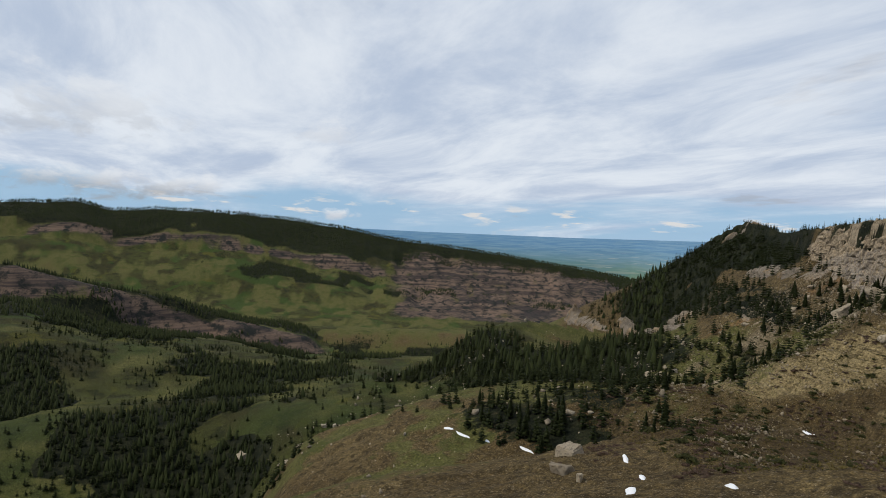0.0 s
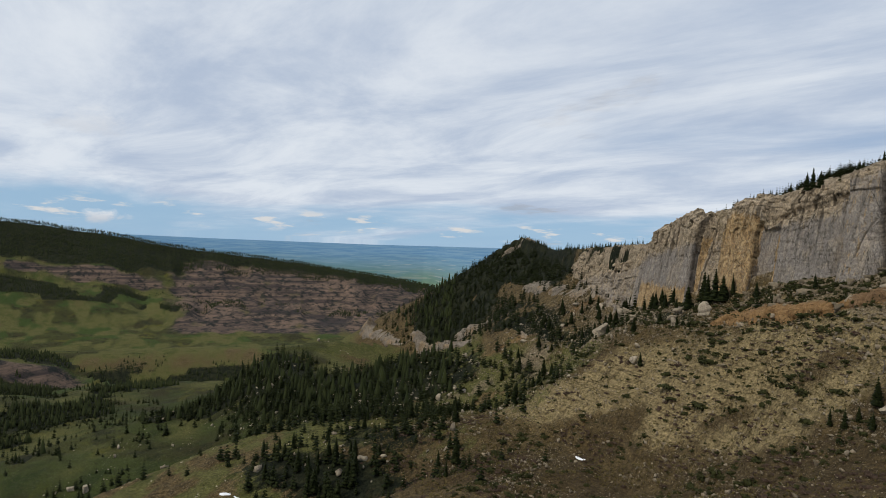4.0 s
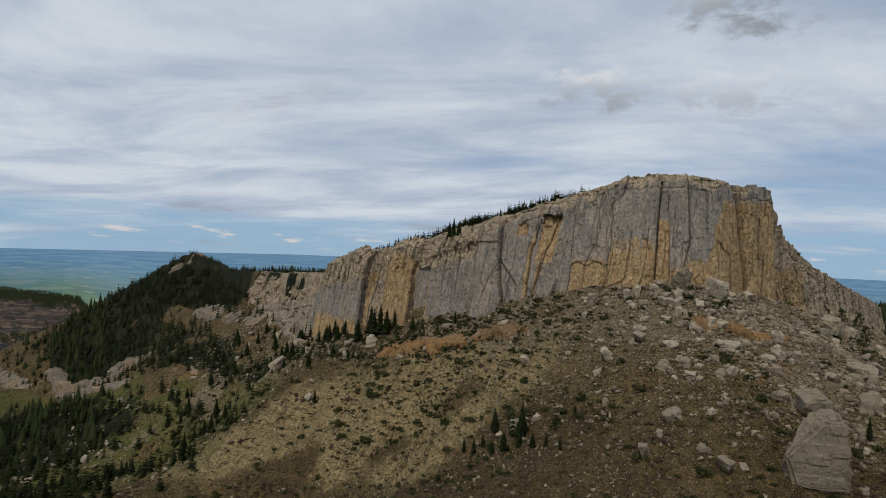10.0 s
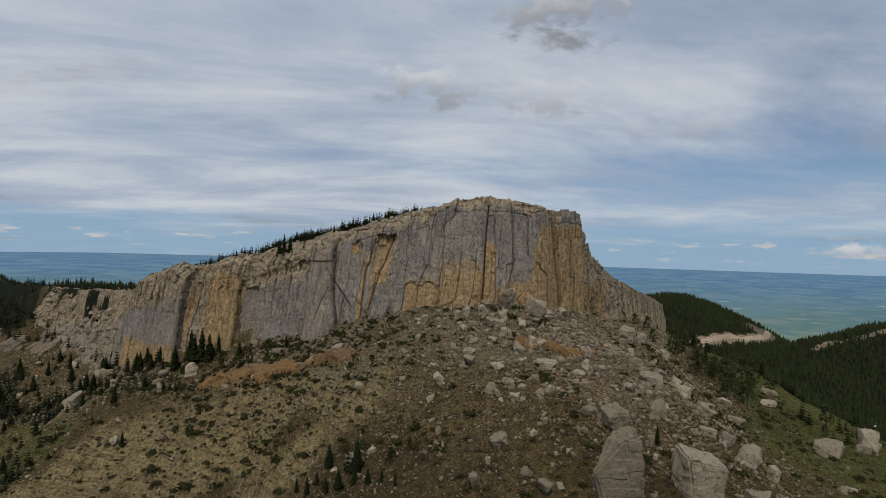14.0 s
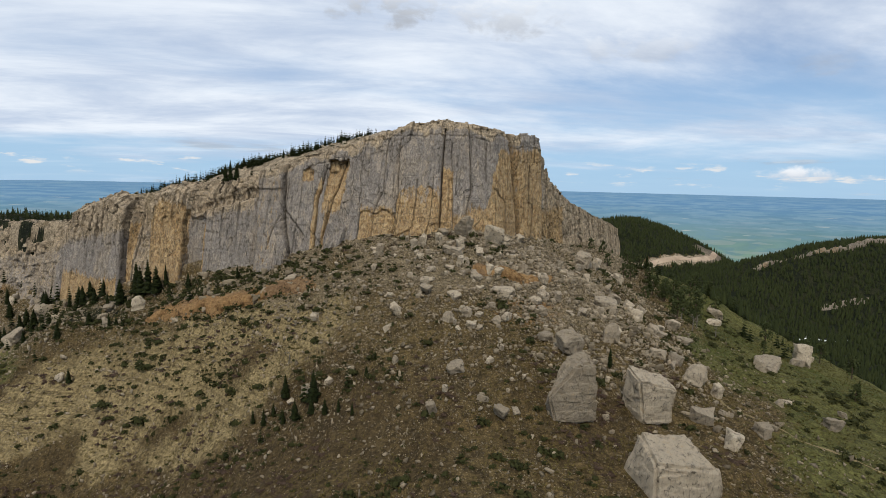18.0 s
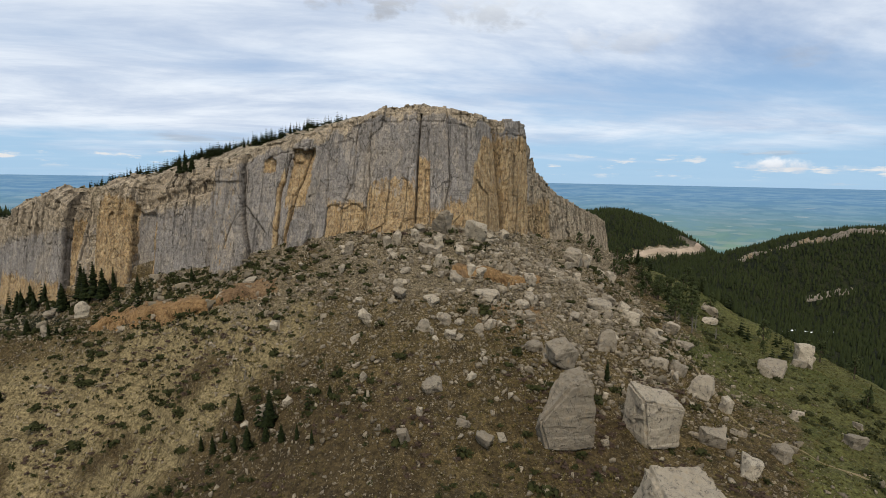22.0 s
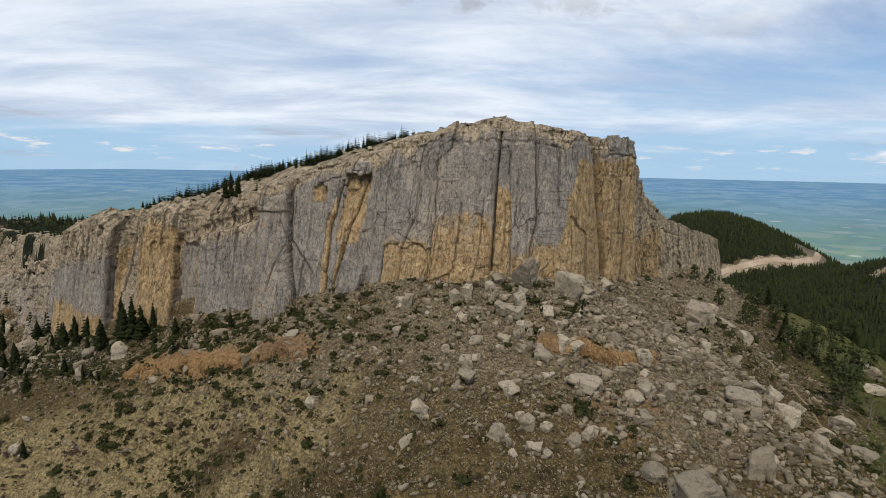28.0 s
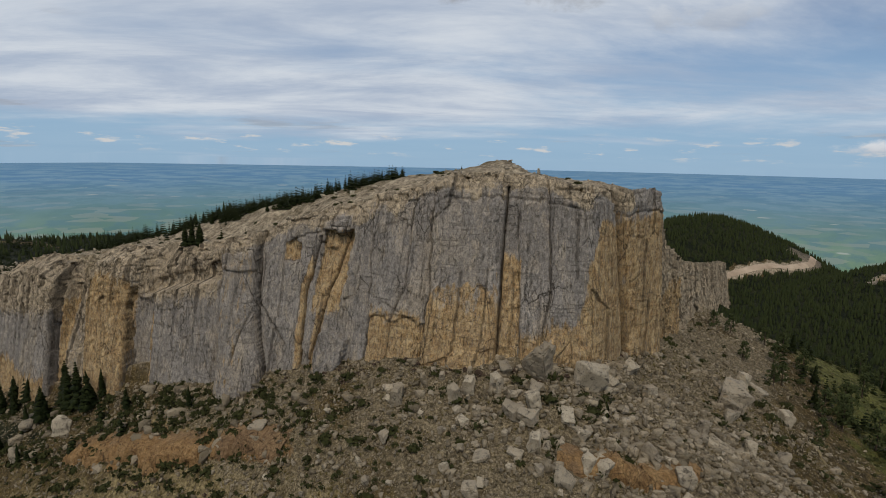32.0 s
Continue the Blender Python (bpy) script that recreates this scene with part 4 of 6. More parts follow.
def main_cliff():
    s, line, nrm = cliff_line(SCARP[5:31], 0.38)
    rows = 158
    v = np.linspace(0, 1, rows)
    foot, rim = line[:, 3] - 11, line[:, 2]
    x0 = np.broadcast_to(line[:, 0], (rows, len(s)))
    ss, vv = np.meshgrid(s, v)
    # rim: knobs, notches and the pillars
    rim = rim + 2.0 * (blocks(s, s * 0, 6, 50, 3) - 0.5) * smooth(40, -20, line[:, 0]) + 1.2 * (blocks(s, s * 0, 2.6, 50, 4) - 0.5)
    rim = rim + 3.0 * groove(line[:, 0], -160, 6) - 7.5 * groove(line[:, 0], -142, 6) - 3.0 * groove(line[:, 0], -103, 5) + 1.5 * groove(line[:, 0], -120, 8)
    rim = rim - 6.0 * groove(line[:, 0], -202, 4) - 1.5 * groove(line[:, 0], 64.5, 1.2)
    high = rim - foot
    zz = foot + high * vv
    body = np.clip(high / 50, 0.25, 1.1)
    west = np.maximum(smooth(-66, -72, x0), 0.75 * smooth(84, 89, x0))
    out = 1.2 - lean_of(x0) * (high * vv - 5)
    out = out + 1.2 * body * fbm(ss, zz * 0.12, 30, 2, 201, 0.3)
    # panels between the joints
    wob = 0.30 * vnoise(zz / 6, ss * 0, 210) + 0.10 * vnoise(zz / 1.7, ss * 0, 211)
    edges = [np.interp(zz, [p[0] for p in reversed(j[0])], [p[1] for p in reversed(j[0])]) + wob * (0.3 if k in (8, 14, 17) else 0.7 + 0.5 * (k % 3)) for k, j in enumerate(JOINTS)]
    for k, (proud, bulge) in enumerate(PROUD):
        a = edges[k - 1] if k else x0 * 0 - 400
        b = edges[k] if k < len(edges) else x0 * 0 + 115
        inside = (x0 >= a) & (x0 < b)
        u = np.clip((x0 - a) / np.maximum(b - a, 0.5) * 2 - 1, -1, 1)
        if k:
            out = out + inside * (proud + bulge * np.sqrt(np.clip(1 - u ** 4, 0, 1))) * np.where(x0 < -70, np.clip(high * (1 - vv) / 5, 0.25, 1), body)
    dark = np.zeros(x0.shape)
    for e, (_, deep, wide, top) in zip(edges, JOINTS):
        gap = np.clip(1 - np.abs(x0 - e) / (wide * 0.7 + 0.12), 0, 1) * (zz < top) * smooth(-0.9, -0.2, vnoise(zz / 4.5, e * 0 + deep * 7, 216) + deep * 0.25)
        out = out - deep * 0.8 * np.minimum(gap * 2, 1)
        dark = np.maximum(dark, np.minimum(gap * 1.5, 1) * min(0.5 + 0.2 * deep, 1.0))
    # slanting crack away from the pillar's foot, and a short one the other way
    for (xa, za, xb, zb, wide, deep) in ((-52.9, -10.5, -41, -24, 0.55, 1.6), (-53.2, -14, -58.5, -32, 0.3, 0.6), (-12, -4, 3, -11, 0.25, 0.5), (-64, 6, -55, 1, 0.2, 0.4)):
        xc = xa + (xb - xa) * (zz - za) / (zb - za) + 0.6 * wob
        gap = np.clip(1 - np.abs(x0 - xc) / (wide + 0.1), 0, 1) * (zz < max(za, zb)) * (zz > min(za, zb))
        out = out - deep * np.minimum(gap * 2, 1)
        dark = np.maximum(dark, gap * 0.8)
    # the gully between the western pillars, and the shadowed recess beside the slab
    gully = smooth(-150.5, -148, x0) * smooth(-132, -134.5, x0)
    out = out - gully * (1.5 + 5.5 * smooth(-50, -18, zz)) - 3.2 * smooth(-112.5, -111, x0) * smooth(-99.5, -101, x0) * smooth(-16, -19, zz)
    # broken beds above the smooth lower walls
    upper = np.maximum(smooth(-26, -14, zz - 0.2 * (x0 + 110)), 0.8 * gully) * west
    upper = np.maximum(upper, 0.9 * smooth(85, 89, x0))
    tall = blocks(ss, zz, 5.5, 26, 221) - 0.5
    panel = blocks(ss, zz, 2.7, 9, 222) - 0.5
    small = blocks(ss, zz, 1.5, 2.6, 225) - 0.5
    bits = blocks(ss, zz, 0.9, 1.1, 229) - 0.5
    out = out + west * (0.9 * tall + 0.5 * panel + 0.15 * small) + upper * (1.0 * tall + 1.3 * panel + 0.8 * small + 0.45 * bits)
    broad = blocks(ss, zz, 8, 22, 226) - 0.5

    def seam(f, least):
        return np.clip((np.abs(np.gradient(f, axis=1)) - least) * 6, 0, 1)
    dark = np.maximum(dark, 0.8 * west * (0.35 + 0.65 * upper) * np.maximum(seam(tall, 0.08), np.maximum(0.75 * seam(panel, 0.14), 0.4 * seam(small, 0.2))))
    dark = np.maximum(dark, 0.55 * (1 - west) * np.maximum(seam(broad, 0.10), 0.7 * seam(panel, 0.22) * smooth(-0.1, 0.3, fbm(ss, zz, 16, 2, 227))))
    # shallow steps of the eastern face: broad slabs, then thin scales
    out = out + (1 - west) * (0.9 * broad + 0.40 * panel * smooth(-0.2, 0.3, fbm(ss, zz, 16, 2, 227)) + 0.16 * small)
    wild = smooth(-204, -222, x0)
    out = out + wild * (3.5 * (blocks(ss, zz, 6, 7, 203) - 0.5) + 3.0 * (blocks(ss, zz, 3.5, 4, 204) - 0.5) - 0.25 * (zz - foot - 6))
    # bay below the overhang, with its roof blocks
    roof = zz + 0.5 * np.round(vnoise(ss / 2.0, ss * 0, 212) * 2)
    bay = ((x0 > -30.8 + 0.08 * (13 - zz) * -1) & (x0 < edges[11] - 6.2 + 0.16 * np.minimum(zz - 14, 0))) * smooth(-18, -6, zz) * (roof < 15.3)
    bay2 = (np.abs(x0 + 41.5) < 3.0) * (roof < 10.5) * smooth(2.5, 5.5, zz)
    out = out - 2.6 * bay * smooth(-16, 12, zz) - 1.6 * bay2
    out = out + 1.5 * (np.abs(x0 + 26) < 5.2) * (roof >= 15.3) * (zz < 20) + 1.2 * (np.abs(x0 + 28.5) < 1.9) * (roof < 15.5) * (zz > 9)
    # low undercut slab
    low = (x0 > edges[11]) & (x0 < edges[13]) & (zz + 0.6 * np.round(vnoise(ss / 2.5, ss * 0, 213) * 2) < -10.4)
    out = out - 0.9 * low
    # the middle panel stands proud below a ragged arch
    arch = (x0 > edges[13] + 0.8) & (x0 < edges[14] - 0.6) & (zz < 3.0 - 0.05 * (x0 - 16) ** 2 * 0.6 + 1.2 * vnoise(ss / 1.8, ss * 0, 214))
    out = out + 0.45 * arch
    # shelf with the small trees, set back between two tiers
    lip = -11.0 + 0.31 * (x0 + 88) + 1.0 * vnoise(ss / 4, ss * 0, 215)
    shelf = smooth(-112, -106, x0) * smooth(-67.5, -69.5, x0)
    out = out - shelf * (6.5 * smooth(lip - 0.4, lip + 1.6, zz) - 1.5 * smooth(lip + 4, lip + 7, zz) - 1.0 * (zz < lip))
    # bedded, stepped cap
    cap = np.clip(np.floor((zz - (rim - 6.5)) / 1.7 + 0.9 * vnoise(ss / 6, ss * 0, 223)), 0, 4) * smooth(88, 84, x0) * np.where(x0 > 62, 0.6, 1.0)
    out = out - 0.75 * cap * (0.8 + 0.8 * (blocks(ss, zz, 4, 1.7, 224) - 0.5))
    bed = np.exp(-((zz - (rim - 7.0)) / 0.35) ** 2) * smooth(-0.4, 0.2, vnoise(ss / 14, ss * 0, 228))
    out = out - 0.7 * bed
    out = out + 0.14 * fbm(ss, zz, 1.6, 3, 231)
    # the column's cap, and the loose shield leaning at the foot
    out = out + 0.9 * ((x0 > edges[7]) & (x0 < edges[8]) & (zz > -0.5 + 0.5 * vnoise(ss / 3, ss * 0, 217)))
    slab = (np.abs(x0 + 24.5 - 0.2 * (zz + 24)) < 4.8 + 0.16 * np.minimum(zz + 24, 0)) & (zz < -16.5 - 0.35 * np.abs(x0 + 25))
    out = out + 3.0 * slab
    px, py = line[:, 0] + nrm[:, 0] * out, line[:, 1] + nrm[:, 1] * out
    # the cap runs back onto the top
    back = [np.stack([px[-1] - nrm[:, 0] * k, py[-1] - nrm[:, 1] * k], -1) for k in (2.0, 5.0, 10.0)]
    pts = np.stack([px, py, zz], -1)
    extra = []
    for k, b in enumerate(back):
        gz = land(b[:, 0], b[:, 1])
        w = (0.15, 0.55, 1.0)[k]
        z = np.maximum(rim * (1 - w) + (gz - 0.4) * w, np.minimum(gz - 0.4, rim + 4)) if k < 2 else gz - 0.8
        extra.append(np.stack([b[:, 0], b[:, 1], z + 0.5 * vnoise(s / 2.2, s * 0 + k, 240)], -1))
    pts = np.concatenate([pts, np.stack(extra)], 0)
    me = mesh_of("cliff", pts.reshape(-1, 3), grid_faces(rows + 3, len(s)), mat_rock)
    # where the skin has flaked to ochre, where it is pale and fresh
    n = fbm(ss, zz, 9, 3, 251)

    def under(top, soft=5.0, ragged=2.5):
        return smooth(soft, -soft, zz - top - ragged * n)

    def between(a, b):
        return smooth(a - 0.6, a + 0.6, x0) * smooth(b + 0.6, b - 0.6, x0)
    ochre = between(5.5, 26.8) * np.maximum(under(1.0, 7.0, 4.0), arch * 0.6)
    for a, b, top in ((26.8, 32.6, 13), (32.6, 41, -8), (-13, 5.3, -10), (-198, -151, -54), (-134, -112, -10), (-150, -147, -20), (-102, -98, -22), (87, 112, -8)):
        ochre = np.maximum(ochre, between(a, b) * under(top))
    ochre = np.maximum(ochre, between(41, 66) * under(np.interp(x0, [41, 48, 54, 57, 66], [-9, -6, 12, 21, 24]), 4.0, 3.0))
    ochre = np.maximum(ochre, between(66, 84) * under(24, 4.0) * 0.95)
    ochre = np.maximum(ochre, np.maximum(bay * 1.1, bay2 * 0.9))
    ochre = np.maximum(ochre, np.clip(1 - np.abs(x0 - edges[9] + 0.9) / 2.0, 0, 1) * under(6) * 1.2)
    ochre = np.maximum(ochre, np.clip(1 - np.abs(x0 - edges[10] + 0.3) / 2.4, 0, 1) * under(14) * 1.1)
    ochre = np.maximum(ochre, 0.30 * between(-67, -54))
    pale = np.maximum(0.9 * smooth(rim - 7, rim - 2.5, zz + 2.5 * n), 0.85 * upper) + 0.5 * smooth(-200, -212, x0)
    pale = pale * (1 - 0.7 * between(66, 84))
    pale = np.maximum(pale, np.maximum(0.35 * between(-67, -54), 1.1 * smooth(85, 90, x0)))
    tail = np.zeros((3, len(s)))
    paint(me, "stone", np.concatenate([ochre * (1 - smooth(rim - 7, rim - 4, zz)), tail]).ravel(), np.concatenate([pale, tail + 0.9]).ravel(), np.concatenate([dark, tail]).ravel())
    return tagged(new("cliff", me), "tall grey limestone cliff stained ochre, split by deep joints", "cliff", kind="structure")


main_cliff()


def crag_band(name, path, label, seed, rows=26, step=1.6, mat=None, warm=0.6, back=14, uneven=1.0, proud=0.0):
    """A lower band of broken rock: path of x, y, height of the band."""
    s, line, nrm = cliff_line(path, step)
    v = np.linspace(0, 1, rows)
    ss, vv = np.meshgrid(s, v)
    base = np.minimum(land(line[:, 0], line[:, 1]), land(line[:, 0] + nrm[:, 0] * 6, line[:, 1] + nrm[:, 1] * 6)) - 3 + proud
    amp = np.clip(line[:, 2] / 16, 0.15, 1.0)
    high = line[:, 2] * (0.62 + uneven * (0.25 * vnoise(s / 26, s * 0, seed) + 0.40 * (blocks(s, s * 0, 9, 50, seed + 1) - 0.5) + 0.2 * (blocks(s, s * 0, 3.2, 50, seed + 7) - 0.5)))
    zz = base - 5 + (high + 5) * vv
    high = high + 3
    zz = base - 5 + (high + 5) * vv
    out = 2 * amp + 0.6 * proud - 0.28 * high * vv + amp * (2.6 * fbm(ss, zz * 0.3, 24, 2, seed + 2) + 4.0 * (blocks(ss, zz, 6, 14, seed + 3) - 0.5) + 1.8 * (blocks(ss, zz, 3, 4, seed + 4) - 0.5) - 2 * smooth(0.85, 1, vv))
    px, py = line[:, 0] + nrm[:, 0] * out, line[:, 1] + nrm[:, 1] * out
    pts = np.stack([px, py, zz], -1)
    bx, by = px[-1] - nrm[:, 0] * back, py[-1] - nrm[:, 1] * back
    top = np.stack([bx, by, land(bx, by) - 0.6], -1)[None]
    me = mesh_of(name, np.concatenate([pts, top]).reshape(-1, 3), grid_faces(rows + 1, len(s)), mat or mat_crag)
    n = fbm(ss, zz, 18, 3, seed + 6)
    tail = np.zeros((1, len(s)))
    paint(me, "stone", np.concatenate([smooth(0.6 - warm, 1.0 - warm, n) * warm, tail]).ravel(), np.concatenate([0.25 + 0.5 * n, tail + 0.4]).ravel(), np.concatenate([vv * 0, tail]).ravel())
    return tagged(new(name, me), label, "cliff", kind="structure")


crag_band("cliff_west", CRAGS[0], "broken band of pale rock across a wooded slope", 301, 40, 1.2)
crag_band("cliff_west", CRAGS[1], "low pale ledges among conifers", 311)
crag_band("cliff_upper", CRAGS[2], "broken pale ledges below the rim", 321)
crag_band("cliff_east", [(690, 983, 5), (715, 985, 13), (760, 990, 9), (850, 985, 14), (960, 985, 16), (1060, 985, 12)], "pale rock rib along a wooded ridge", 331, 12, 3.0)
crag_band("cliff_east", [(660, 872, 3), (720, 868, 8), (800, 866, 9), (880, 872, 4)], "pale ledge in a dark wooded slope", 341, 10, 3.0)
crag_band("cliff_summit", [(-640, 690, 4), (-618, 684, 10), (-594, 680, 15), (-568, 688, 13), (-548, 700, 3)], "pale summit rock of the wooded spur", 351, 22, 1.6)
crag_band("cliff_ledge", [(-124, 311, 3), (-114, 307, 8), (-96, 299, 10), (-83, 294, 10), (-68, 288, 9.5), (-56, 283, 9), (-44, 278, 8), (-33, 273, 3)], "thin rust-coloured ledge across the slope", 381, 24, 0.5, mat_rust, 1.0, 9, 0.15, 3.6)
crag_band("cliff_ledge", [(38, 249, 4), (46, 247, 7), (58, 246, 8), (68, 248, 7), (78, 252, 4)], "small rust-coloured ledge in the rubble", 391, 14, 0.7, mat_rust, 1.0, 6, 0.4, 2.0)
crag_band("cliff_ledge", CRAGS[3], "low buff ledge across the slope", 396, 12, 1.2, mat_crag, 0.7, 8)


# ---------------------------------------------------------------- boulders
def rock_mesh(name, seed, shape, rough=0.05, cuts=1, corners=16):
    """A broken block: hull of jittered corners, its edges worn, its faces uneven. Unit size, resting on z = 0."""
    rng = random.Random(seed)
    bm = bmesh.new()
    for k in range(corners):
        p = Vector([rng.choice((-1, 1)) * rng.uniform(0.35, 1.0) if rng.random() < 0.62 else rng.uniform(-0.8, 0.8) for _ in range(3)])
        m = max(abs(c) for c in p)
        bm.verts.new(Vector((p.x * shape[0], p.y * shape[1], p.z * shape[2])) * (1.0 / max(m, 0.7)) * 0.5)
    bmesh.ops.convex_hull(bm, input=bm.verts[:])
    loose = [v for v in bm.verts if not v.link_faces]
    bmesh.ops.delete(bm, geom=loose, context="VERTS")
    bmesh.ops.dissolve_limit(bm, angle_limit=radians(14), verts=bm.verts[:], edges=bm.edges[:])
    bmesh.ops.bevel(bm, geom=bm.edges[:], offset=0.035, segments=1, affect="EDGES", clamp_overlap=True)
    bmesh.ops.triangulate(bm, faces=bm.faces[:])
    if cuts:
        for _ in range(cuts):
            bmesh.ops.subdivide_edges(bm, edges=[e for e in bm.edges if e.calc_length() > 0.10], cuts=1, use_grid_fill=True)
        bmesh.ops.triangulate(bm, faces=bm.faces[:])
        bm.normal_update()
        for v in bm.verts:
            n = noise.fractal(v.co * 3.1 + Vector((seed, 0, 0)), 1.0, 2.0, 4) + 0.5 * noise.cell(v.co * 4.0 + Vector((0, seed, 0)))
            v.co += v.normal * rough * n
    low = min(v.co.z for v in bm.verts)
    for v in bm.verts:
        v.co.z -= low + 0.10 * shape[2]
    me = bpy.data.meshes.new(name)
    bm.to_mesh(me)
    bm.free()
    me.materials.append(mat_boulder)
    return me


slope_up = lambda x, y: Vector((land1(x - 2, y) - land1(x + 2, y), land1(x, y - 2) - land1(x, y + 2), 4.0)).normalized()


def set_rock(me, x, y, size, label, turn, sink=0.0, tilt=0.5):
    z = land1(x, y)
    up = Vector((0, 0, 1)).lerp(slope_up(x, y), tilt).normalized()
    q = Vector((0, 0, 1)).rotation_difference(up).to_matrix().to_4x4()
    ob = new("boulder", me)
    ob.matrix_world = Matrix.Translation((x, y, z - sink * size)) @ q @ Matrix.Rotation(radians(turn), 4, "Z") @ Matrix.Diagonal((size, size, size, 1))
    return tagged(ob, label, "boulder", "fallen boulders")


# the great blocks on the spur: lower and upper corners of each, unit size
def hewn(seed, low, high, rough):
    """A split block: hull of its eight corners, worn edges, pitted and ledged faces."""
    bm = bmesh.new()
    for p in low + high:
        bm.verts.new(p)
    bmesh.ops.convex_hull(bm, input=bm.verts[:])
    bmesh.ops.dissolve_limit(bm, angle_limit=radians(9), verts=bm.verts[:], edges=bm.edges[:])
    bmesh.ops.bevel(bm, geom=bm.edges[:], offset=0.05, segments=2, affect="EDGES", clamp_overlap=True)
    bmesh.ops.triangulate(bm, faces=bm.faces[:])
    for _ in range(4):
        bmesh.ops.subdivide_edges(bm, edges=[e for e in bm.edges if e.calc_length() > 0.055], cuts=1)
        bmesh.ops.triangulate(bm, faces=bm.faces[:])
    bm.normal_update()
    for v in bm.verts:
        q = v.co * 2.2 + Vector((seed, 0, 0))
        n = noise.fractal(q, 1.0, 2.0, 5) + 0.6 * noise.cell(Vector((q.x * 1.4, q.y * 1.4, q.z * 2.6)))
        v.co += v.normal * rough * (n + 1.2 * max(0.0, v.normal.z) * noise.fractal(q * 5, 1.0, 2.0, 3))
    me = bpy.data.meshes.new("boulder")
    bm.to_mesh(me)
    bm.free()
    me.materials.append(mat_boulder)
    return me


big_a = hewn(7, [(-0.40, -0.28, -0.1), (0.46, -0.32, -0.1), (0.48, 0.3, -0.1), (-0.38, 0.32, -0.1)],
             [(-0.54, -0.2, 0.42), (-0.06, -0.24, 1.02), (0.30, -0.30, 1.16), (0.36, 0.22, 1.18), (-0.04, 0.26, 1.08), (0.40, -0.36, 0.45)], 0.030)
big_b = hewn(21, [(-0.34, -0.34, -0.1), (0.40, -0.40, -0.1), (0.48, 0.36, -0.1), (-0.40, 0.4, -0.1)],
             [(-0.52, -0.26, 0.92), (0.40, -0.46, 0.74), (0.52, 0.30, 0.80), (-0.36, 0.44, 1.04)], 0.028)
big_c = hewn(33, [(-0.50, -0.42, -0.1), (0.56, -0.48, -0.1), (0.58, 0.4, -0.1), (-0.48, 0.45, -0.1)],
             [(-0.44, -0.32, 0.50), (0.48, -0.44, 0.36), (0.44, 0.3, 0.52), (-0.26, 0.4, 0.60)], 0.030)
set_rock(big_a, 60, 177, 16.5, "huge pale boulder with a smooth split face, standing on edge", 8, 0.0, 0.15)
set_rock(big_b, 88, 181, 14.6, "huge square-cut pale boulder on the slope", 14, 0.0, 0.25)
set_rock(big_c, 79, 148, 19.5, "huge flat-topped pale boulder", 8, 0.0, 0.4)

slab = rock_mesh("boulder", 61, (0.95, 0.45, 0.95), 0.02, 2, 14)
set_rock(slab, 50, 270, 10.5, "great pale slab leaning below the cliff", 14, 0.18, 0.75)
set_rock(big_a, 38, 272, 8.5, "great split pale block below the cliff", -35, 0.10, 0.8)

ROCKS = [rock_mesh("boulder", 100 + k, sh, 0.055, 2, 18) for k, sh in enumerate(
    [(1, 0.8, 0.7), (1, 0.7, 0.9), (1, 0.9, 0.55), (0.9, 0.6, 0.8), (1, 0.6, 0.5), (0.8, 0.8, 0.8), (1.1, 0.7, 0.45), (0.7, 0.6, 0.95)])]
# single boulders in plan: x, y, size
SPUR = [(26, 197, 7.7), (17, 180, 5.0), (33, 181, 5.4), (37, 174, 6.3), (43, 177, 3.6), (91, 221, 11.0), (107, 180, 8.6), (125, 174, 7.2), (185, 256, 14), (243, 305, 15),
        (221, 358, 13), (68, 206, 11), (97, 244, 11), (117, 204, 11), (110, 167, 8.0), (158, 185, 8.5), (109, 217, 9.0), (114, 248, 7.5), (118, 184, 5.5), (137, 258, 8.2), (138, 249, 7.1)]
SPUR += [(178, 250, 7), (236, 300, 9), (249, 312, 10), (205, 334, 9), (124, 199, 7), (112, 209, 6), (104, 252, 6), (121, 240, 7), (150, 200, 4), (165, 215, 4.5), (190, 215, 5)]
FOOT = [(21, 251, 5.4), (34, 252, 7.3), (15, 237, 5.9), (18, 243, 5.6), (50, 236, 11.2), (44, 219, 6.0), (34, 217, 5.0), (26, 220, 3.9), (38, 223, 4.8), (74, 239, 7.0),
        (86, 264, 8.4), (70, 249, 6.7), (84, 234, 6.5), (99, 239, 6.3), (113, 247, 8.9), (118, 240, 7.4), (62, 214, 8.9), (41, 275, 8.2), (47, 278, 7.4), (29, 273, 6.1)]
FOOT += [(-44, 284, 7.2), (-132, 324, 12.3), (104, 293, 15.2), (67, 284, 6.8), (112, 302, 11), (120, 318, 9), (98, 282, 10), (126, 300, 7), (134, 330, 9), (110, 275, 8), (36, 266, 6), (58, 272, 6)]
VALE = [(-153, 106, 7.5), (-140, 104, 3), (-213, 350, 9), (-204, 364, 9), (-150, 332, 8), (-146, 318, 7), (-620, 20, 12), (-560, 95, 9), (-590, 102, 8), (-575, 110, 7)]
rng = random.Random(5)
for k, (x, y, size) in enumerate([(a, b, c * 0.84) for a, b, c in SPUR] + [(a, b, c * 0.72) for a, b, c in FOOT] + VALE):
    me = ROCKS[(k * 5 + 2) % len(ROCKS)]
    label = "large pale limestone boulder lying in rubble" if size > 7 else "pale limestone boulder half buried in the slope"
    set_rock(me, x, y, size * rng.uniform(0.95, 1.1), label, rng.uniform(0, 360), 0.06, rng.uniform(0.3, 0.9))
set_rock(big_c, -174, 124, 10.0, "long low pale boulder on a grassy brow", 20, 0.12, 0.6)
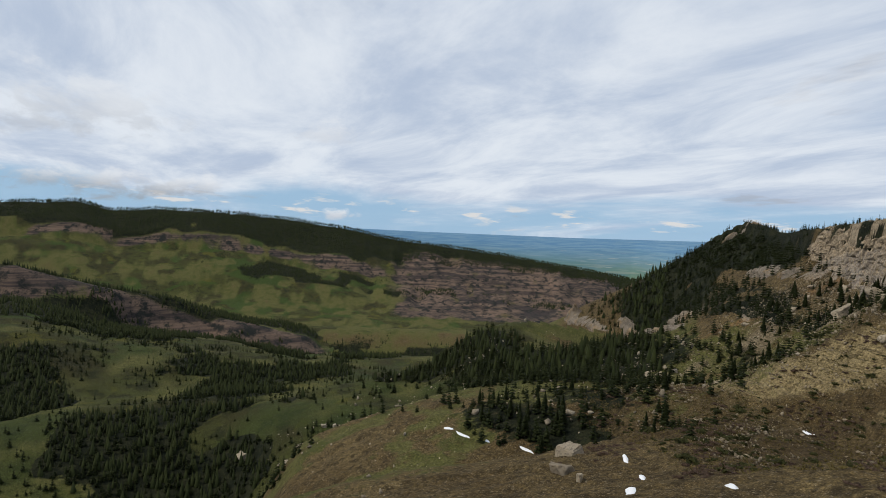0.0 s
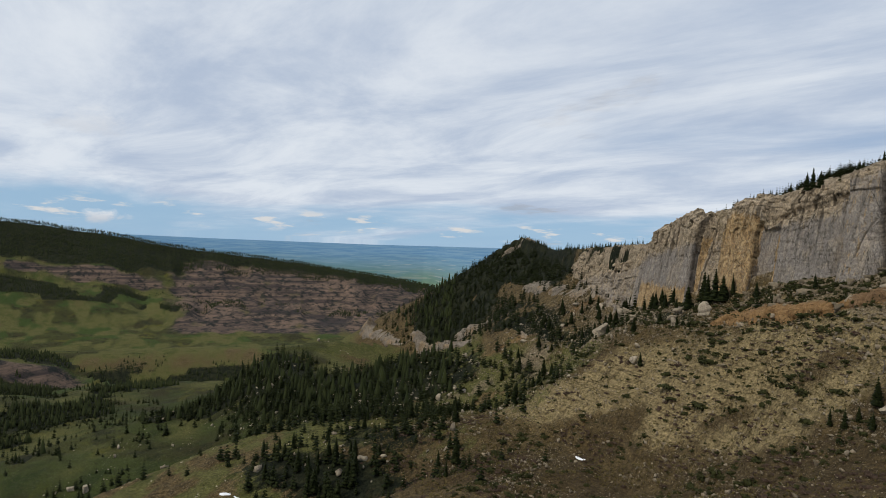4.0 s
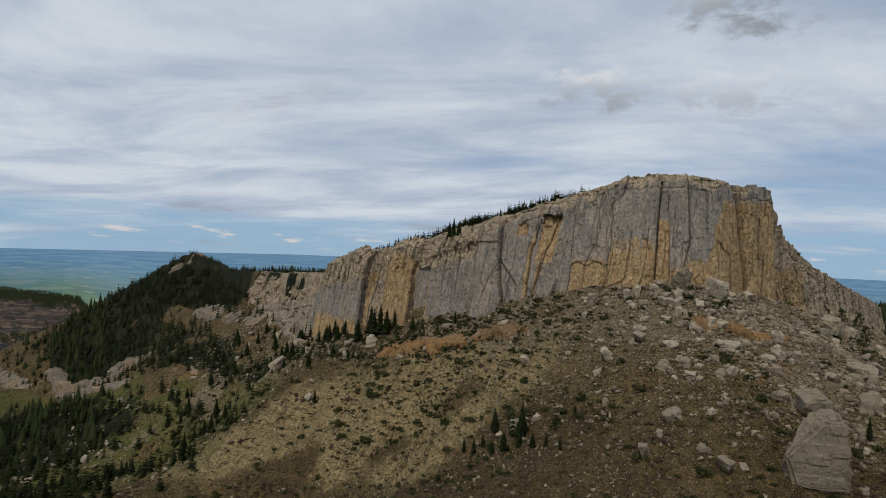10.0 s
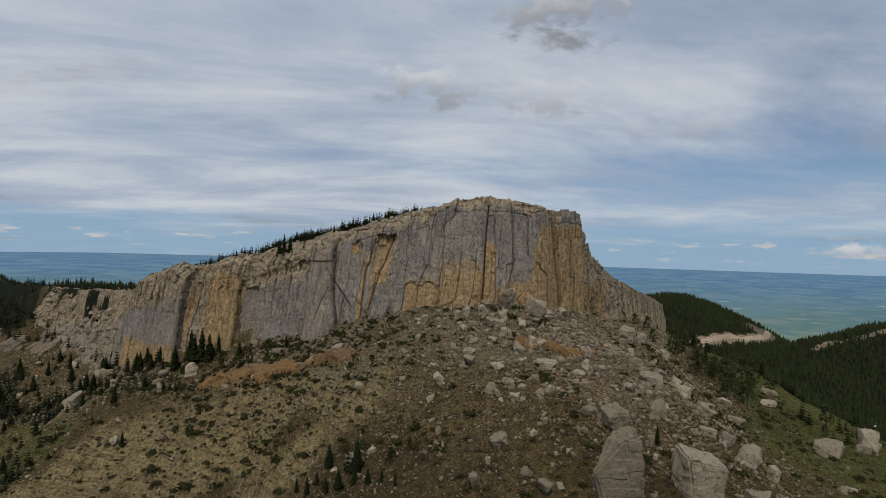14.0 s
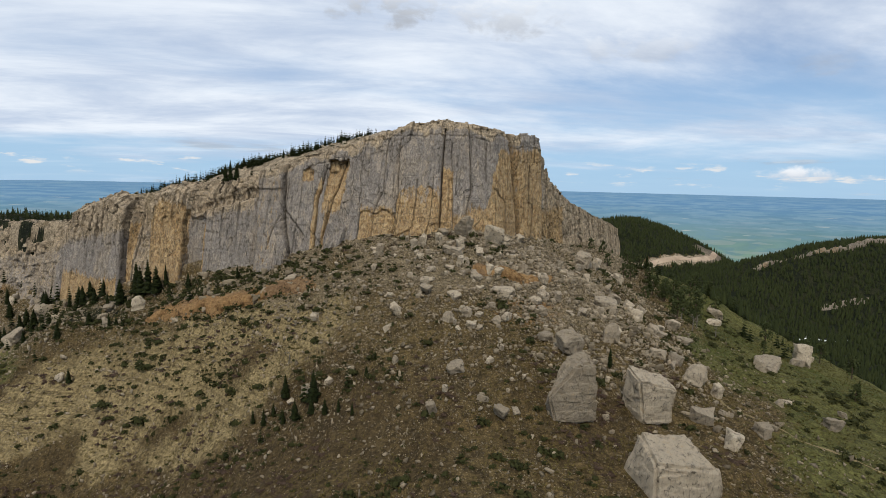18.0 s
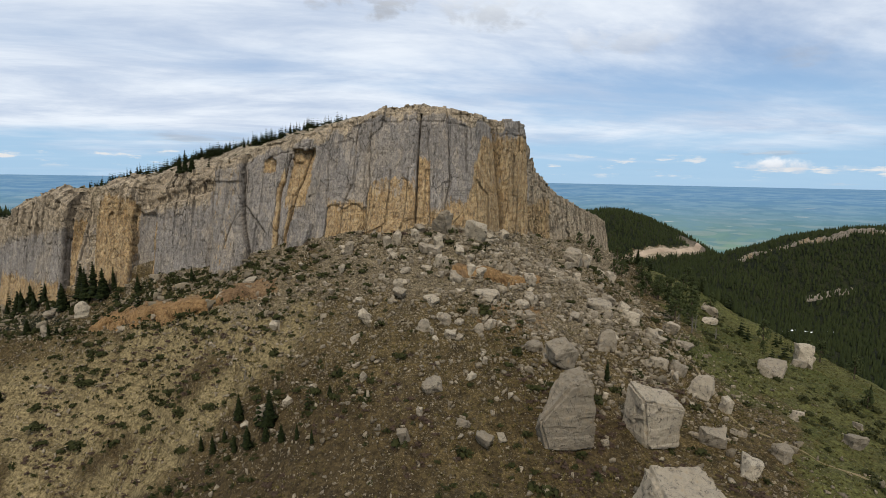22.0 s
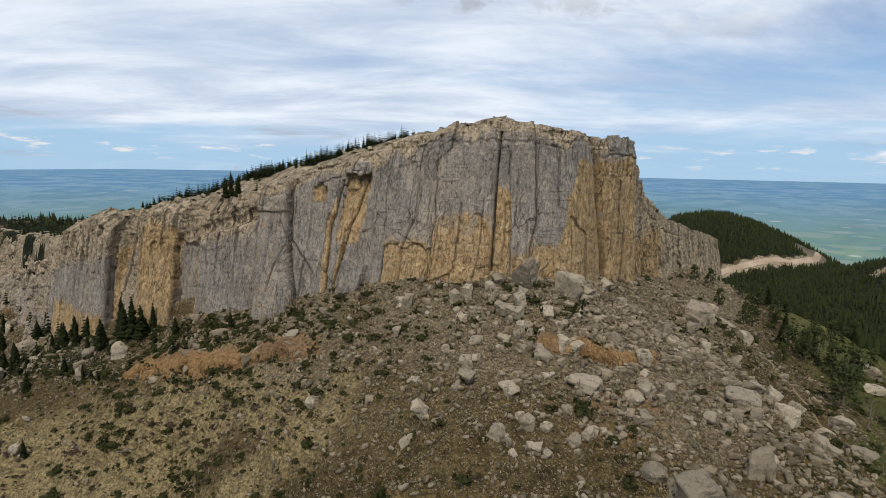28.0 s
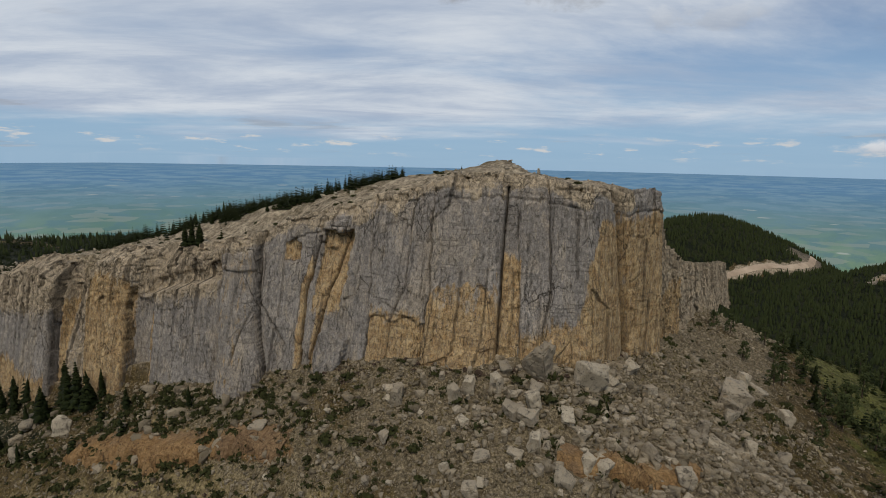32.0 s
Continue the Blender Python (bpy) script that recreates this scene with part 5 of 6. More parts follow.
set_rock(ROCKS[4], -458, 215, 8.0, "low grey outcrop among conifers", 40, 0.2, 0.6)
set_rock(ROCKS[6], -213, 353, 12.0, "long low pale boulder on a brown slope", -30, 0.05, 0.9)
made = 0
while made < 290:   # blocks of the rubble cone, thickest below the prow
    x, y = rng.gauss(56, 38), 268 - abs(rng.gauss(0, 34)) + rng.uniform(-4, 22)
    d = float(scarp_at(np.array([x]), np.array([y]))[0][0])
    if d < 3 or x < -60 or x > 150:
        continue
    size = min(5.5, 1.5 * rng.paretovariate(2.0))
    set_rock(rng.choice(ROCKS), x, y, size, "angular grey rubble block below the cliff", rng.uniform(0, 360), 0.05, rng.uniform(0.2, 1.0))
    made += 1


def scatter(count, spot, seed):
    """count places (x, y) drawn by spot(rng, n) -> x, y, keep chance."""
    g = np.random.default_rng(seed)
    xs, ys = [], []
    have = 0
    for _ in range(60):
        x, y, chance = spot(g, count)
        keep = g.random(len(x)) < chance
        xs.append(x[keep])
        ys.append(y[keep])
        have += keep.sum()
        if have >= count:
            break
    return np.concatenate(xs)[:count], np.concatenate(ys)[:count], g


def strew(name, protos, x, y, z, size, mat, label, category, g, up=None, squash=(0.8, 1.2)):
    """Many small pieces joined into one object of kind stuff. protos: (verts, triangles) of unit size."""
    pick = g.integers(0, len(protos), len(x))
    vs, fs, at = [], [], 0
    for k, (pv, pf) in enumerate(protos):
        m = np.nonzero(pick == k)[0]
        if not len(m):
            continue
        a = g.random(len(m)) * 6.283
        c, s = np.cos(a)[:, None], np.sin(a)[:, None]
        h = g.uniform(*squash, len(m))[:, None]
        vx = (pv[None, :, 0] * c - pv[None, :, 1] * s) * size[m][:, None] + x[m][:, None]
        vy = (pv[None, :, 0] * s + pv[None, :, 1] * c) * size[m][:, None] + y[m][:, None]
        vz = pv[None, :, 2] * h * size[m][:, None] + z[m][:, None]
        vs.append(np.stack([vx, vy, vz], -1).reshape(-1, 3))
        fs.append((pf[None] + at + (np.arange(len(m)) * len(pv))[:, None, None]).reshape(-1, 3))
        at += len(m) * len(pv)
    me = mesh_of(name, np.concatenate(vs), np.concatenate(fs), mat)
    return tagged(new(name, me), label, category, kind="stuff")


def proto(me):
    me.calc_loop_triangles()
    v = np.array([p.co for p in me.vertices])
    f = np.array([t.vertices for t in me.loop_triangles])
    return v, f


def pebble(seed, shape):
    rng = random.Random(seed)
    bm = bmesh.new()
    for k in range(9):
        p = Vector([rng.gauss(0, 1) for _ in range(3)]).normalized() * 0.5
        bm.verts.new((p.x * shape[0], p.y * shape[1], (p.z + 0.3) * shape[2]))
    bmesh.ops.convex_hull(bm, input=bm.verts[:])
    bmesh.ops.delete(bm, geom=[v for v in bm.verts if not v.link_faces], context="VERTS")
    me = bpy.data.meshes.new("stone")
    bm.to_mesh(me)
    bm.free()
    return proto(me)


PEBBLES = [pebble(300 + k, sh) for k, sh in enumerate([(1, 0.8, 0.7), (1, 0.7, 0.6), (0.9, 0.9, 0.8), (1, 0.6, 0.8), (1.2, 0.7, 0.6), (0.9, 0.8, 1.0)])]


def stony(g, n):
    x, y = g.uniform(-330, 190, n * 3), g.uniform(120, 440, n * 3)
    d, along, rim, foot = scarp_at(x, y)
    c = np.exp(-((x - 50) / 75) ** 2 - ((y - 255) / 50) ** 2) + 0.55 * smooth(60, 8, d) * smooth(-330, -250, x) + 0.05 + 0.22 * smooth(-0.1, 0.5, fbm(x, y, 22, 2, 401))
    return x, y, np.where((d > 1) & (d < 170), np.clip(c, 0, 1), 0) * smooth(40, 120, np.hypot(x, y)) * (1 - 0.7 * smooth(112, 146, x - 0.30 * (y - 180)))


CHUNKS = [proto(rock_mesh("stone", 340 + k, sh, 0.0, 0, 13)) for k, sh in enumerate([(1, 0.8, 0.7), (1, 0.6, 0.8), (0.9, 0.8, 0.6), (1.1, 0.6, 0.6), (1.2, 0.8, 0.45), (0.9, 0.5, 0.5)])]


def rubbly(g, n):
    x, y = g.uniform(-60, 170, n * 3), g.uniform(150, 330, n * 3)
    d = scarp_at(x, y)[0]
    c = 0.9 * np.exp(-((x - 55) / 42) ** 2 - ((y - 266) / 26) ** 2) + 0.5 * np.exp(-((x - 92) / 30) ** 2 - ((y - 235) / 50) ** 2) + 0.12 * smooth(0.1, 0.5, fbm(x, y, 14, 2, 402)) * smooth(60, 20, d)
    return x, y, np.where(d > 1.5, np.clip(c, 0, 1), 0) * smooth(-0.6, 0.3, fbm(x, y, 10, 2, 403))


x, y, g = scatter(4200, rubbly, 14)
strew("rubble", CHUNKS, x, y, land(x, y) - 0.2, np.minimum(0.8 * (1 + g.pareto(2.2, len(x))), 3.2), mat_scree, "angular pale rubble heaped below the cliff", "rubble", g)
x, y, g = scatter(75000, stony, 11)
strew("scree", PEBBLES, x, y, land(x, y) - 0.1, np.minimum(0.40 * (1 + g.pareto(2.3, len(x))), 2.6), mat_scree, "loose grey and buff scree over the slope", "scree", g)


def topstones(g, n):
    x, y = g.uniform(-260, 130, n * 4), g.uniform(280, 470, n * 4)
    d, along, rim, foot = scarp_at(x, y)
    return x, y, np.where((d < -13) & (d > -60) & (rim - foot > 14), 0.8, 0)


x, y, g = scatter(1700, topstones, 12)
strew("rim_stones", PEBBLES, x, y, land(x, y) - 0.15, np.minimum(0.5 * (1 + g.pareto(2.0, len(x))), 3.0), mat_boulder, "pale stones and ledges scattered along the rim", "stones", g)


def valestones(g, n):
    x, y = g.uniform(-700, -130, n * 4), g.uniform(40, 420, n * 4)
    return x, y, 0.25 * smooth(0.1, 0.5, fbm(x, y, 40, 2, 411)) + 0.5 * oval(x, y, -360, 340, 180, 40, 30)


x, y, g = scatter(1500, valestones, 13)
strew("valley_stones", PEBBLES, x, y, land(x, y) - 0.2, np.minimum(0.9 * (1 + g.pareto(1.8, len(x))), 7), mat_boulder, "grey outcrops and stones on the lower slopes", "stones", g)


# ---------------------------------------------------------------- trees and shrubs
def conifer(seed, whorls, arms, slim, ragged=0.25, droop=0.35):
    """Trunk and crown of a unit-high conifer: whorls of drooping, tapering sprays."""
    rng = random.Random(seed)
    tv, tf, sides = [], [], 6
    levels = [(0, 0.024), (0.35, 0.016), (0.75, 0.008), (0.98, 0.002)]
    for h, r in levels:
        for k in range(sides):
            a = 6.283 * k / sides
            tv.append((r * math.cos(a), r * math.sin(a), h - (0.03 if h == 0 else 0)))
    for j in range(len(levels) - 1):
        for k in range(sides):
            a, b = j * sides + k, j * sides + (k + 1) % sides
            tf += [(a, b, b + sides), (a, b + sides, a + sides)]
    cv, cf = [], []
    for w in range(whorls):
        f = (w + 0.5) / whorls
        h = 0.10 + 0.88 * f ** 0.92
        reach = slim * (1 - f) ** 0.8 * rng.uniform(1 - ragged, 1 + ragged) + 0.012
        start = rng.uniform(0, 6.283)
        for k in range(arms):
            if rng.random() < 0.10:
                continue
            a = start + 6.283 * (k + rng.uniform(-0.3, 0.3)) / arms
            ln = reach * rng.uniform(0.7, 1.15)
            wd = ln * rng.uniform(0.42, 0.62) + 0.008
            dx, dy = math.cos(a), math.sin(a)
            tip = h - droop * ln + rng.uniform(-0.012, 0.012)
            n = len(cv)
            up = 0.018 + 0.055 * (1 - f)
            cv += [(0.0, 0.0, h + up), (dx * ln * 0.6 - dy * wd, dy * ln * 0.6 + dx * wd, h - droop * ln * 0.75), (dx * ln, dy * ln, tip),
                   (dx * ln * 0.6 + dy * wd, dy * ln * 0.6 - dx * wd, h - droop * ln * 0.75), (dx * ln * 0.35, dy * ln * 0.35, h - droop * ln * 0.75 - up * 0.6)]
            cf += [(n, n + 1, n + 2), (n, n + 2, n + 3), (n + 1, n + 4, n + 2), (n + 4, n + 3, n + 2), (n, n + 4, n + 1), (n, n + 3, n + 4)]
    n = len(cv)
    cv += [(0, 0, 1.0), (0.012, 0, 0.93), (-0.006, 0.010, 0.93), (-0.006, -0.010, 0.93)]
    cf += [(n, n + 1, n + 2), (n, n + 2, n + 3), (n, n + 3, n + 1)]
    return np.array(tv), np.array(tf), np.array(cv), np.array(cf)


def pine(seed):
    """Trunk, limbs and clumped crown of a unit-high pine."""
    rng = random.Random(seed)
    tv, tf, sides = [], [], 6
    levels = [(-0.03, 0.030, 0, 0), (0.3, 0.022, 0.01, 0), (0.6, 0.015, 0.0, 0.015), (0.92, 0.004, 0.01, 0.01)]
    for h, r, ox, oy in levels:
        for k in range(sides):
            a = 6.283 * k / sides
            tv.append((ox + r * math.cos(a), oy + r * math.sin(a), h))
    for j in range(len(levels) - 1):
        for k in range(sides):
            a, b = j * sides + k, j * sides + (k + 1) % sides
            tf += [(a, b, b + sides), (a, b + sides, a + sides)]
    cv, cf = [], []
    for _ in range(46):
        h = rng.uniform(0.24, 0.97)
        a, rad = rng.uniform(0, 6.283), 0.27 * math.sin(min(1, (1 - h) * 1.55 + 0.16) * 1.57) * rng.uniform(0.35, 1.05)
        cx, cy = rad * math.cos(a), rad * math.sin(a)
        n = len(tv)   # limb
        tv += [(0.006, 0, h - 0.07), (-0.006, 0.006, h - 0.07), (cx, cy, h)]
        tf += [(n, n + 1, n + 2)]
        size = rng.uniform(0.035, 0.075)
        for _ in range(9):
            n = len(cv)
            p = Vector([rng.gauss(0, 0.55) for _ in range(3)]) * size + Vector((cx, cy, h))
            u = Vector([rng.gauss(0, 1) for _ in range(3)]).normalized() * size * 0.75
            w = Vector([rng.gauss(0, 1) for _ in range(3)]).normalized() * size * 0.75
            cv += [tuple(p + u), tuple(p - u * 0.5 + w * 0.8), tuple(p - u * 0.5 - w * 0.8), tuple(p + Vector((0, 0, size * 0.7)))]
            cf += [(n, n + 1, n + 2), (n, n + 1, n + 3), (n + 1, n + 2, n + 3), (n, n + 3, n + 2)]
    return np.array(tv), np.array(tf), np.array(cv), np.array(cf)


def bush(seed, clumps=26, flat=0.55):
    """A low juniper: many small sprays over a lumpy mound, unit wide."""
    rng = random.Random(seed)
    cv, cf = [], []
    lobes = [(rng.uniform(-0.3, 0.3), rng.uniform(-0.3, 0.3), rng.uniform(0.16, 0.30)) for _ in range(5)]
    for _ in range(clumps):
        lx, ly, lr = rng.choice(lobes)
        a, e = rng.uniform(0, 6.283), rng.uniform(0.05, 1.5)
        p = Vector((lx + lr * math.cos(a) * math.cos(e), ly + lr * math.sin(a) * math.cos(e), lr * math.sin(e) * flat * 1.5))
        n = len(cv)
        u = Vector([rng.gauss(0, 1) for _ in range(3)]).normalized() * 0.13
        w = Vector([rng.gauss(0, 1) for _ in range(3)]).normalized() * 0.13
        cv += [tuple(p + u), tuple(p - u * 0.5 + w), tuple(p - u * 0.5 - w), tuple(p + (p - Vector((lx, ly, 0))).normalized() * 0.13)]
        cf += [(n, n + 1, n + 2), (n, n + 1, n + 3), (n + 1, n + 2, n + 3), (n, n + 3, n + 2)]
    return np.array(cv), np.array(cf)


KINDS = []
for k in range(6):
    tv, tf, cv, cf = conifer(500 + k, 17, 8, (0.21, 0.17, 0.24, 0.19, 0.22, 0.16)[k])
    KINDS.append(("conifer_tree", mesh_of("trunk", tv, tf, mat_bark), mesh_of("crown", cv, cf, mat_needle)))
for k in range(4):
    tv, tf, cv, cf = pine(540 + k)
    KINDS.append(("pine_tree", mesh_of("trunk", tv, tf, mat_bark), mesh_of("crown", cv, cf, mat_pine)))


def plant_tree(kind, x, y, high, turn, label):
    name, trunk, crown = KINDS[kind]
    root = new(name)
    z = land1(x, y)
    root.matrix_world = Matrix.Translation((x, y, z)) @ Matrix.Rotation(turn, 4, "Z") @ Matrix.Diagonal((high, high, high, 1))
    part("trunk", trunk, root)
    part("crown", crown, root)
    return tagged(root, label, "tree", "trees on the slopes")


rng = random.Random(9)
# single trees in plan: x, y, height
FIRS = [(-138, 336, 18), (-129, 329, 20), (-145, 331, 15), (-134, 331, 17), (-124, 327, 16), (-120, 330, 12), (-218, 405, 13), (-43, 215, 9.5), (-30, 205, 10), (-35, 210, 8),
        (-19, 200, 8), (-9, 190, 6.4), (-24, 203, 9), (-14, 197, 7), (-5, 206, 5), (-151, 289, 8), (-215, 261, 12), (84, 203, 10.5), (6, 199, 4)]
FIRS += [(-87, 340, 12), (-83, 338, 10), (-90, 341, 11), (-104, 318, 9), (-75, 305, 8), (-40, 218, 7), (-48, 220, 8), (-2, 212, 4), (-160, 345, 10), (-170, 350, 12), (222, 242, 9)]
PINES = [(164, 333, 12), (172, 333, 14), (191, 358, 13), (180, 325, 16), (186, 322, 18), (182, 375, 12), (181, 390, 11), (241, 334, 14), (256, 318, 13), (273, 326, 13), (279, 308, 14), (215, 236, 8),
         (148, 274, 15), (183, 316, 13), (169, 329, 12), (194, 358, 12), (143, 385, 9), (152, 386, 10), (173, 392, 10), (168, 375, 10), (222, 359, 12), (212, 375, 12), (150, 345, 10), (146, 362, 9), (158, 352, 10)]
for k, (x, y, high) in enumerate(FIRS):
    plant_tree(k % 6, x, y, high * (0.75 if y < 225 else 1.0), rng.uniform(0, 6.28), "dark slender conifer on a stony slope" if high > 9 else "small dark conifer on a stony slope")
for k, (x, y, high) in enumerate(PINES):
    plant_tree(6 + k % 4, x, y, high, rng.uniform(0, 6.28), "broad green pine on a grassy slope")


def wooded(x0, x1, y0, y1, power=1.0):
    def spot(g, n):
        x, y = g.uniform(x0, x1, n * 4), g.uniform(y0, y1, n * 4)
        z = np.zeros(x.shape)
        d = scarp_at(x, y)[0]
        f = woods(x, y, z, d) ** power
        cliffy = (d < 2) & (d > -16) & (x > -245) & (x < 235)
        return x, y, np.where(cliffy, 0, f)
    return spot


x, y, g = scatter(200, wooded(-300, 260, 120, 420), 21)
for k in range(len(x)):
    east = x[k] > 120
    plant_tree((6 + k % 4) if east and k % 3 else k % 6, float(x[k]), float(y[k]), g.uniform(6, 13) * (0.55 if float(scarp_at(x[k:k + 1], y[k:k + 1])[0][0]) < 0 else 1.0), g.uniform(0, 6.28), "green conifer of a scattered wood")


def proto_tree(seed, whorls, arms, slim):
    tv, tf, cv, cf = conifer(seed, whorls, arms, slim, 0.3, 0.3)
    return cv, cf


MID = [proto_tree(560 + k, 6, 5, s) for k, s in enumerate((0.23, 0.19, 0.27, 0.21))]
LOW = []
for k, s in enumerate((0.20, 0.24, 0.17)):
    a = np.arange(5) * 1.2566 + k
    ring = np.stack([s * np.cos(a), s * np.sin(a), 0.06 + 0.05 * np.cos(a * 2 + k)], -1)
    LOW.append((np.concatenate([ring, [[0.02, 0, 1.0]]]), np.array([(j, (j + 1) % 5, 5) for j in range(5)])))

x, y, g = scatter(12500, wooded(-900, 330, 120, 800), 22)
strew("woodland", MID, x, y, land(x, y) - 0.3, g.uniform(5, 12, len(x)) * np.where(scarp_at(x, y)[0] < -5, 0.55, 1.0) * np.where(x < -300, 1.15, 1.0), mat_needle, "dark conifer woods on the slopes", "woods", g)


def eastern(g, n):
    a, r = np.radians(g.uniform(12, 48, n * 3)), np.sqrt(g.uniform(450 ** 2, 1600 ** 2, n * 3))
    x, y = r * np.sin(a), r * np.cos(a)
    return x, y, woods(x, y, x * 0, scarp_at(x, y)[0])


x, y, g = scatter(28000, eastern, 23)
strew("eastern_woods", LOW, x, y, land(x, y) - 0.5, g.uniform(6, 12, len(x)), mat_needle, "dense dark conifer forest over eastern hills", "woods", g)


def behind(g, n):
    a, r = np.radians(g.uniform(-48, 12, n * 3)), np.sqrt(g.uniform(330 ** 2, 1300 ** 2, n * 3))
    x, y = r * np.sin(a), r * np.cos(a)
    d = scarp_at(x, y)[0]
    return x, y, np.where(d < -40, woods(x, y, x * 0, d), 0)


x, y, g = scatter(6000, behind, 24)
strew("woods_behind", LOW, x, y, land(x, y) - 0.5, g.uniform(5, 9, len(x)), mat_needle, "conifer forest behind the rim", "woods", g)


def western(g, n):
    a, r = np.radians(g.uniform(-110, -46, n * 3)), np.sqrt(g.uniform(420 ** 2, 4350 ** 2, n * 3))
    x, y = r * np.sin(a), r * np.cos(a)
    keep = woods(x, y, x * 0, scarp_at(x, y)[0]) ** 2 * np.where(r < 2000, 1.0, 0.8)
    return x, y, keep


x, y, g = scatter(30000, western, 25)
strew("western_woods", LOW, x, y, land(x, y) - 1.0, g.uniform(8, 17, len(x)), mat_needle, "dark forest across the valley and the far range", "woods", g)


def near_west(g, n):
    x, y = g.uniform(-1500, -200, n * 3), g.uniform(-350, 300, n * 3)
    f = woods(x, y, x * 0, scarp_at(x, y)[0]) + 0.04 + 0.35 * smooth(0.2, 0.6, fbm(x, y, 60, 3, 421)) + 0.6 * oval(x, y, -460, -60, 130, 90, 0)
    return x, y, f * (np.hypot(x, y) > 320)


x, y, g = scatter(9000, near_west, 26)
strew("valley_trees", MID, x, y, land(x, y) - 0.4, g.uniform(5, 13, len(x)), mat_needle, "scattered conifers and thickets in the valley", "woods", g)



def rim_trees(g, n):
    x, y = g.uniform(-210, -5, n * 4), g.uniform(310, 470, n * 4)
    d = scarp_at(x, y)[0]
    return x, y, np.where((d < -30 - 0.1 * np.clip(x + 60, 0, 60)) & (d > -85), smooth(-0.5, 0.2, fbm(x, y, 16, 2, 425)), 0)


x, y, g = scatter(2600, rim_trees, 27)
strew("rim_trees", MID, x, y, land(x, y) - 0.3, g.uniform(3.0, 6.5, len(x)), mat_needle, "low dark conifers along the cliff top", "woods", g)

# junipers and low brush
BUSH = [bush(600 + k, 44, 0.5) for k in range(5)]
bush_meshes = [mesh_of("juniper", *bush(620 + k, 90, 0.5), mat_shrub) for k in range(5)]
MATS = [(-125, 270, 9.4), (-104, 255, 11), (-113, 281, 9.9), (-40, 235, 4.2), (-23, 221, 6), (-77, 249, 6.6), (-120, 262, 6), (-98, 262, 5), (-132, 280, 7), (-88, 256, 5.5), (-60, 240, 6),
        (-50, 236, 7), (-30, 226, 6), (-15, 216, 5), (-66, 256, 4), (-108, 292, 7), (-116, 296, 6)]
for k, (x, y, wide) in enumerate(MATS):
    ob = new("juniper", bush_meshes[k % 5])
    ob.matrix_world = Matrix.Translation((x, y, land1(x, y) - 0.1)) @ Matrix.Rotation(k * 1.7, 4, "Z") @ Matrix.Diagonal((wide, wide * 0.8, wide * 0.6, 1))
    tagged(ob, "low dark olive juniper mat on pale soil", "shrub", "junipers")


def shrubby(g, n):
    x, y = g.uniform(-330, 230, n * 4), g.uniform(110, 420, n * 4)
    d = scarp_at(x, y)[0]
    f = 0.10 + 0.5 * smooth(0.1, 0.6, fbm(x, y, 26, 3, 431)) + 0.9 * oval(x, y, -118, 298, 30, 13, -20) + 0.9 * oval(x, y, -75, 300, 70, 16, -22) + 0.5 * oval(x, y, -60, 262, 70, 22, -18) + 0.2 * oval(x, y, 150, 290, 30, 60, -20)
    return x, y, np.where((d > 1) & (d < 190), np.clip(f, 0, 1), 0) * smooth(60, 120, np.hypot(x, y))


x, y, g = scatter(3600, shrubby, 31)
strew("shrubs", BUSH, x, y, land(x, y) - 0.1, np.minimum(1.7 * (1 + g.pareto(2.2, len(x))), 6.0), mat_shrub, "dark juniper and sage scrub dotted over the slope", "shrubs", g)


def foot_scrub(g, n):
    x, y = g.uniform(-215, 20, n * 4), g.uniform(255, 400, n * 4)
    d = scarp_at(x, y)[0]
    f = smooth(30, 18, d + 6 * fbm(x, y, 14, 2, 436)) * smooth(-30, -75, x) + 0.35 * smooth(34, 18, d) * smooth(10, -40, x)
    return x, y, np.where((d > 6) & (d < 60), f, 0) * smooth(-0.35, 0.25, fbm(x, y, 9, 2, 437))


x, y, g = scatter(900, foot_scrub, 36)
strew("foot_shrubs", [bush(660 + k, 46, 0.75) for k in range(4)], x, y, land(x, y) - 0.1, np.minimum(1.6 * (1 + g.pareto(2.4, len(x))), 5.0), mat_shrub, "dark shrubs crowding the foot of the cliff", "shrubs", g)
x, y, g = scatter(620, foot_scrub, 37)
strew("foot_rubble", CHUNKS, x, y, land(x, y) - 0.2, np.minimum(1.0 * (1 + g.pareto(2.0, len(x))), 5.0), mat_scree, "grey slabs and blocks among shrubs", "rubble", g)


def brushy(g, n):
    x, y = g.uniform(-240, 110, n * 4), g.uniform(110, 300, n * 4)
    d = scarp_at(x, y)[0]
    f = 0.5 * smooth(0.0, 0.5, fbm(x, y, 20, 3, 441)) * smooth(-50, -70, land(x, y)) + 0.8 * smooth(10, 3, d) * smooth(-60, 20, x)
    return x, y, np.where(d > 1.5, f, 0) * smooth(60, 120, np.hypot(x, y))


x, y, g = scatter(2200, brushy, 32)
strew("brush", BUSH, x, y, land(x, y) - 0.1, g.uniform(1.0, 3.5, len(x)), mat_brush, "leafless reddish brush on the slope", "brush", g, None, (0.6, 1.0))


def rim_brush(g, n):
    x, y = g.uniform(-250, 110, n * 4), g.uniform(285, 460, n * 4)
    d, along, rim, foot = scarp_at(x, y)
    return x, y, np.where((d < -15) & (d > -55) & (rim - foot > 14), 0.5, 0)


x, y, g = scatter(160, rim_brush, 33)
strew("rim_shrubs", BUSH, x, y, land(x, y) - 0.1, g.uniform(1.2, 3.2, len(x)), mat_shrub, "dark shrubs along the cliff top", "shrubs", g)


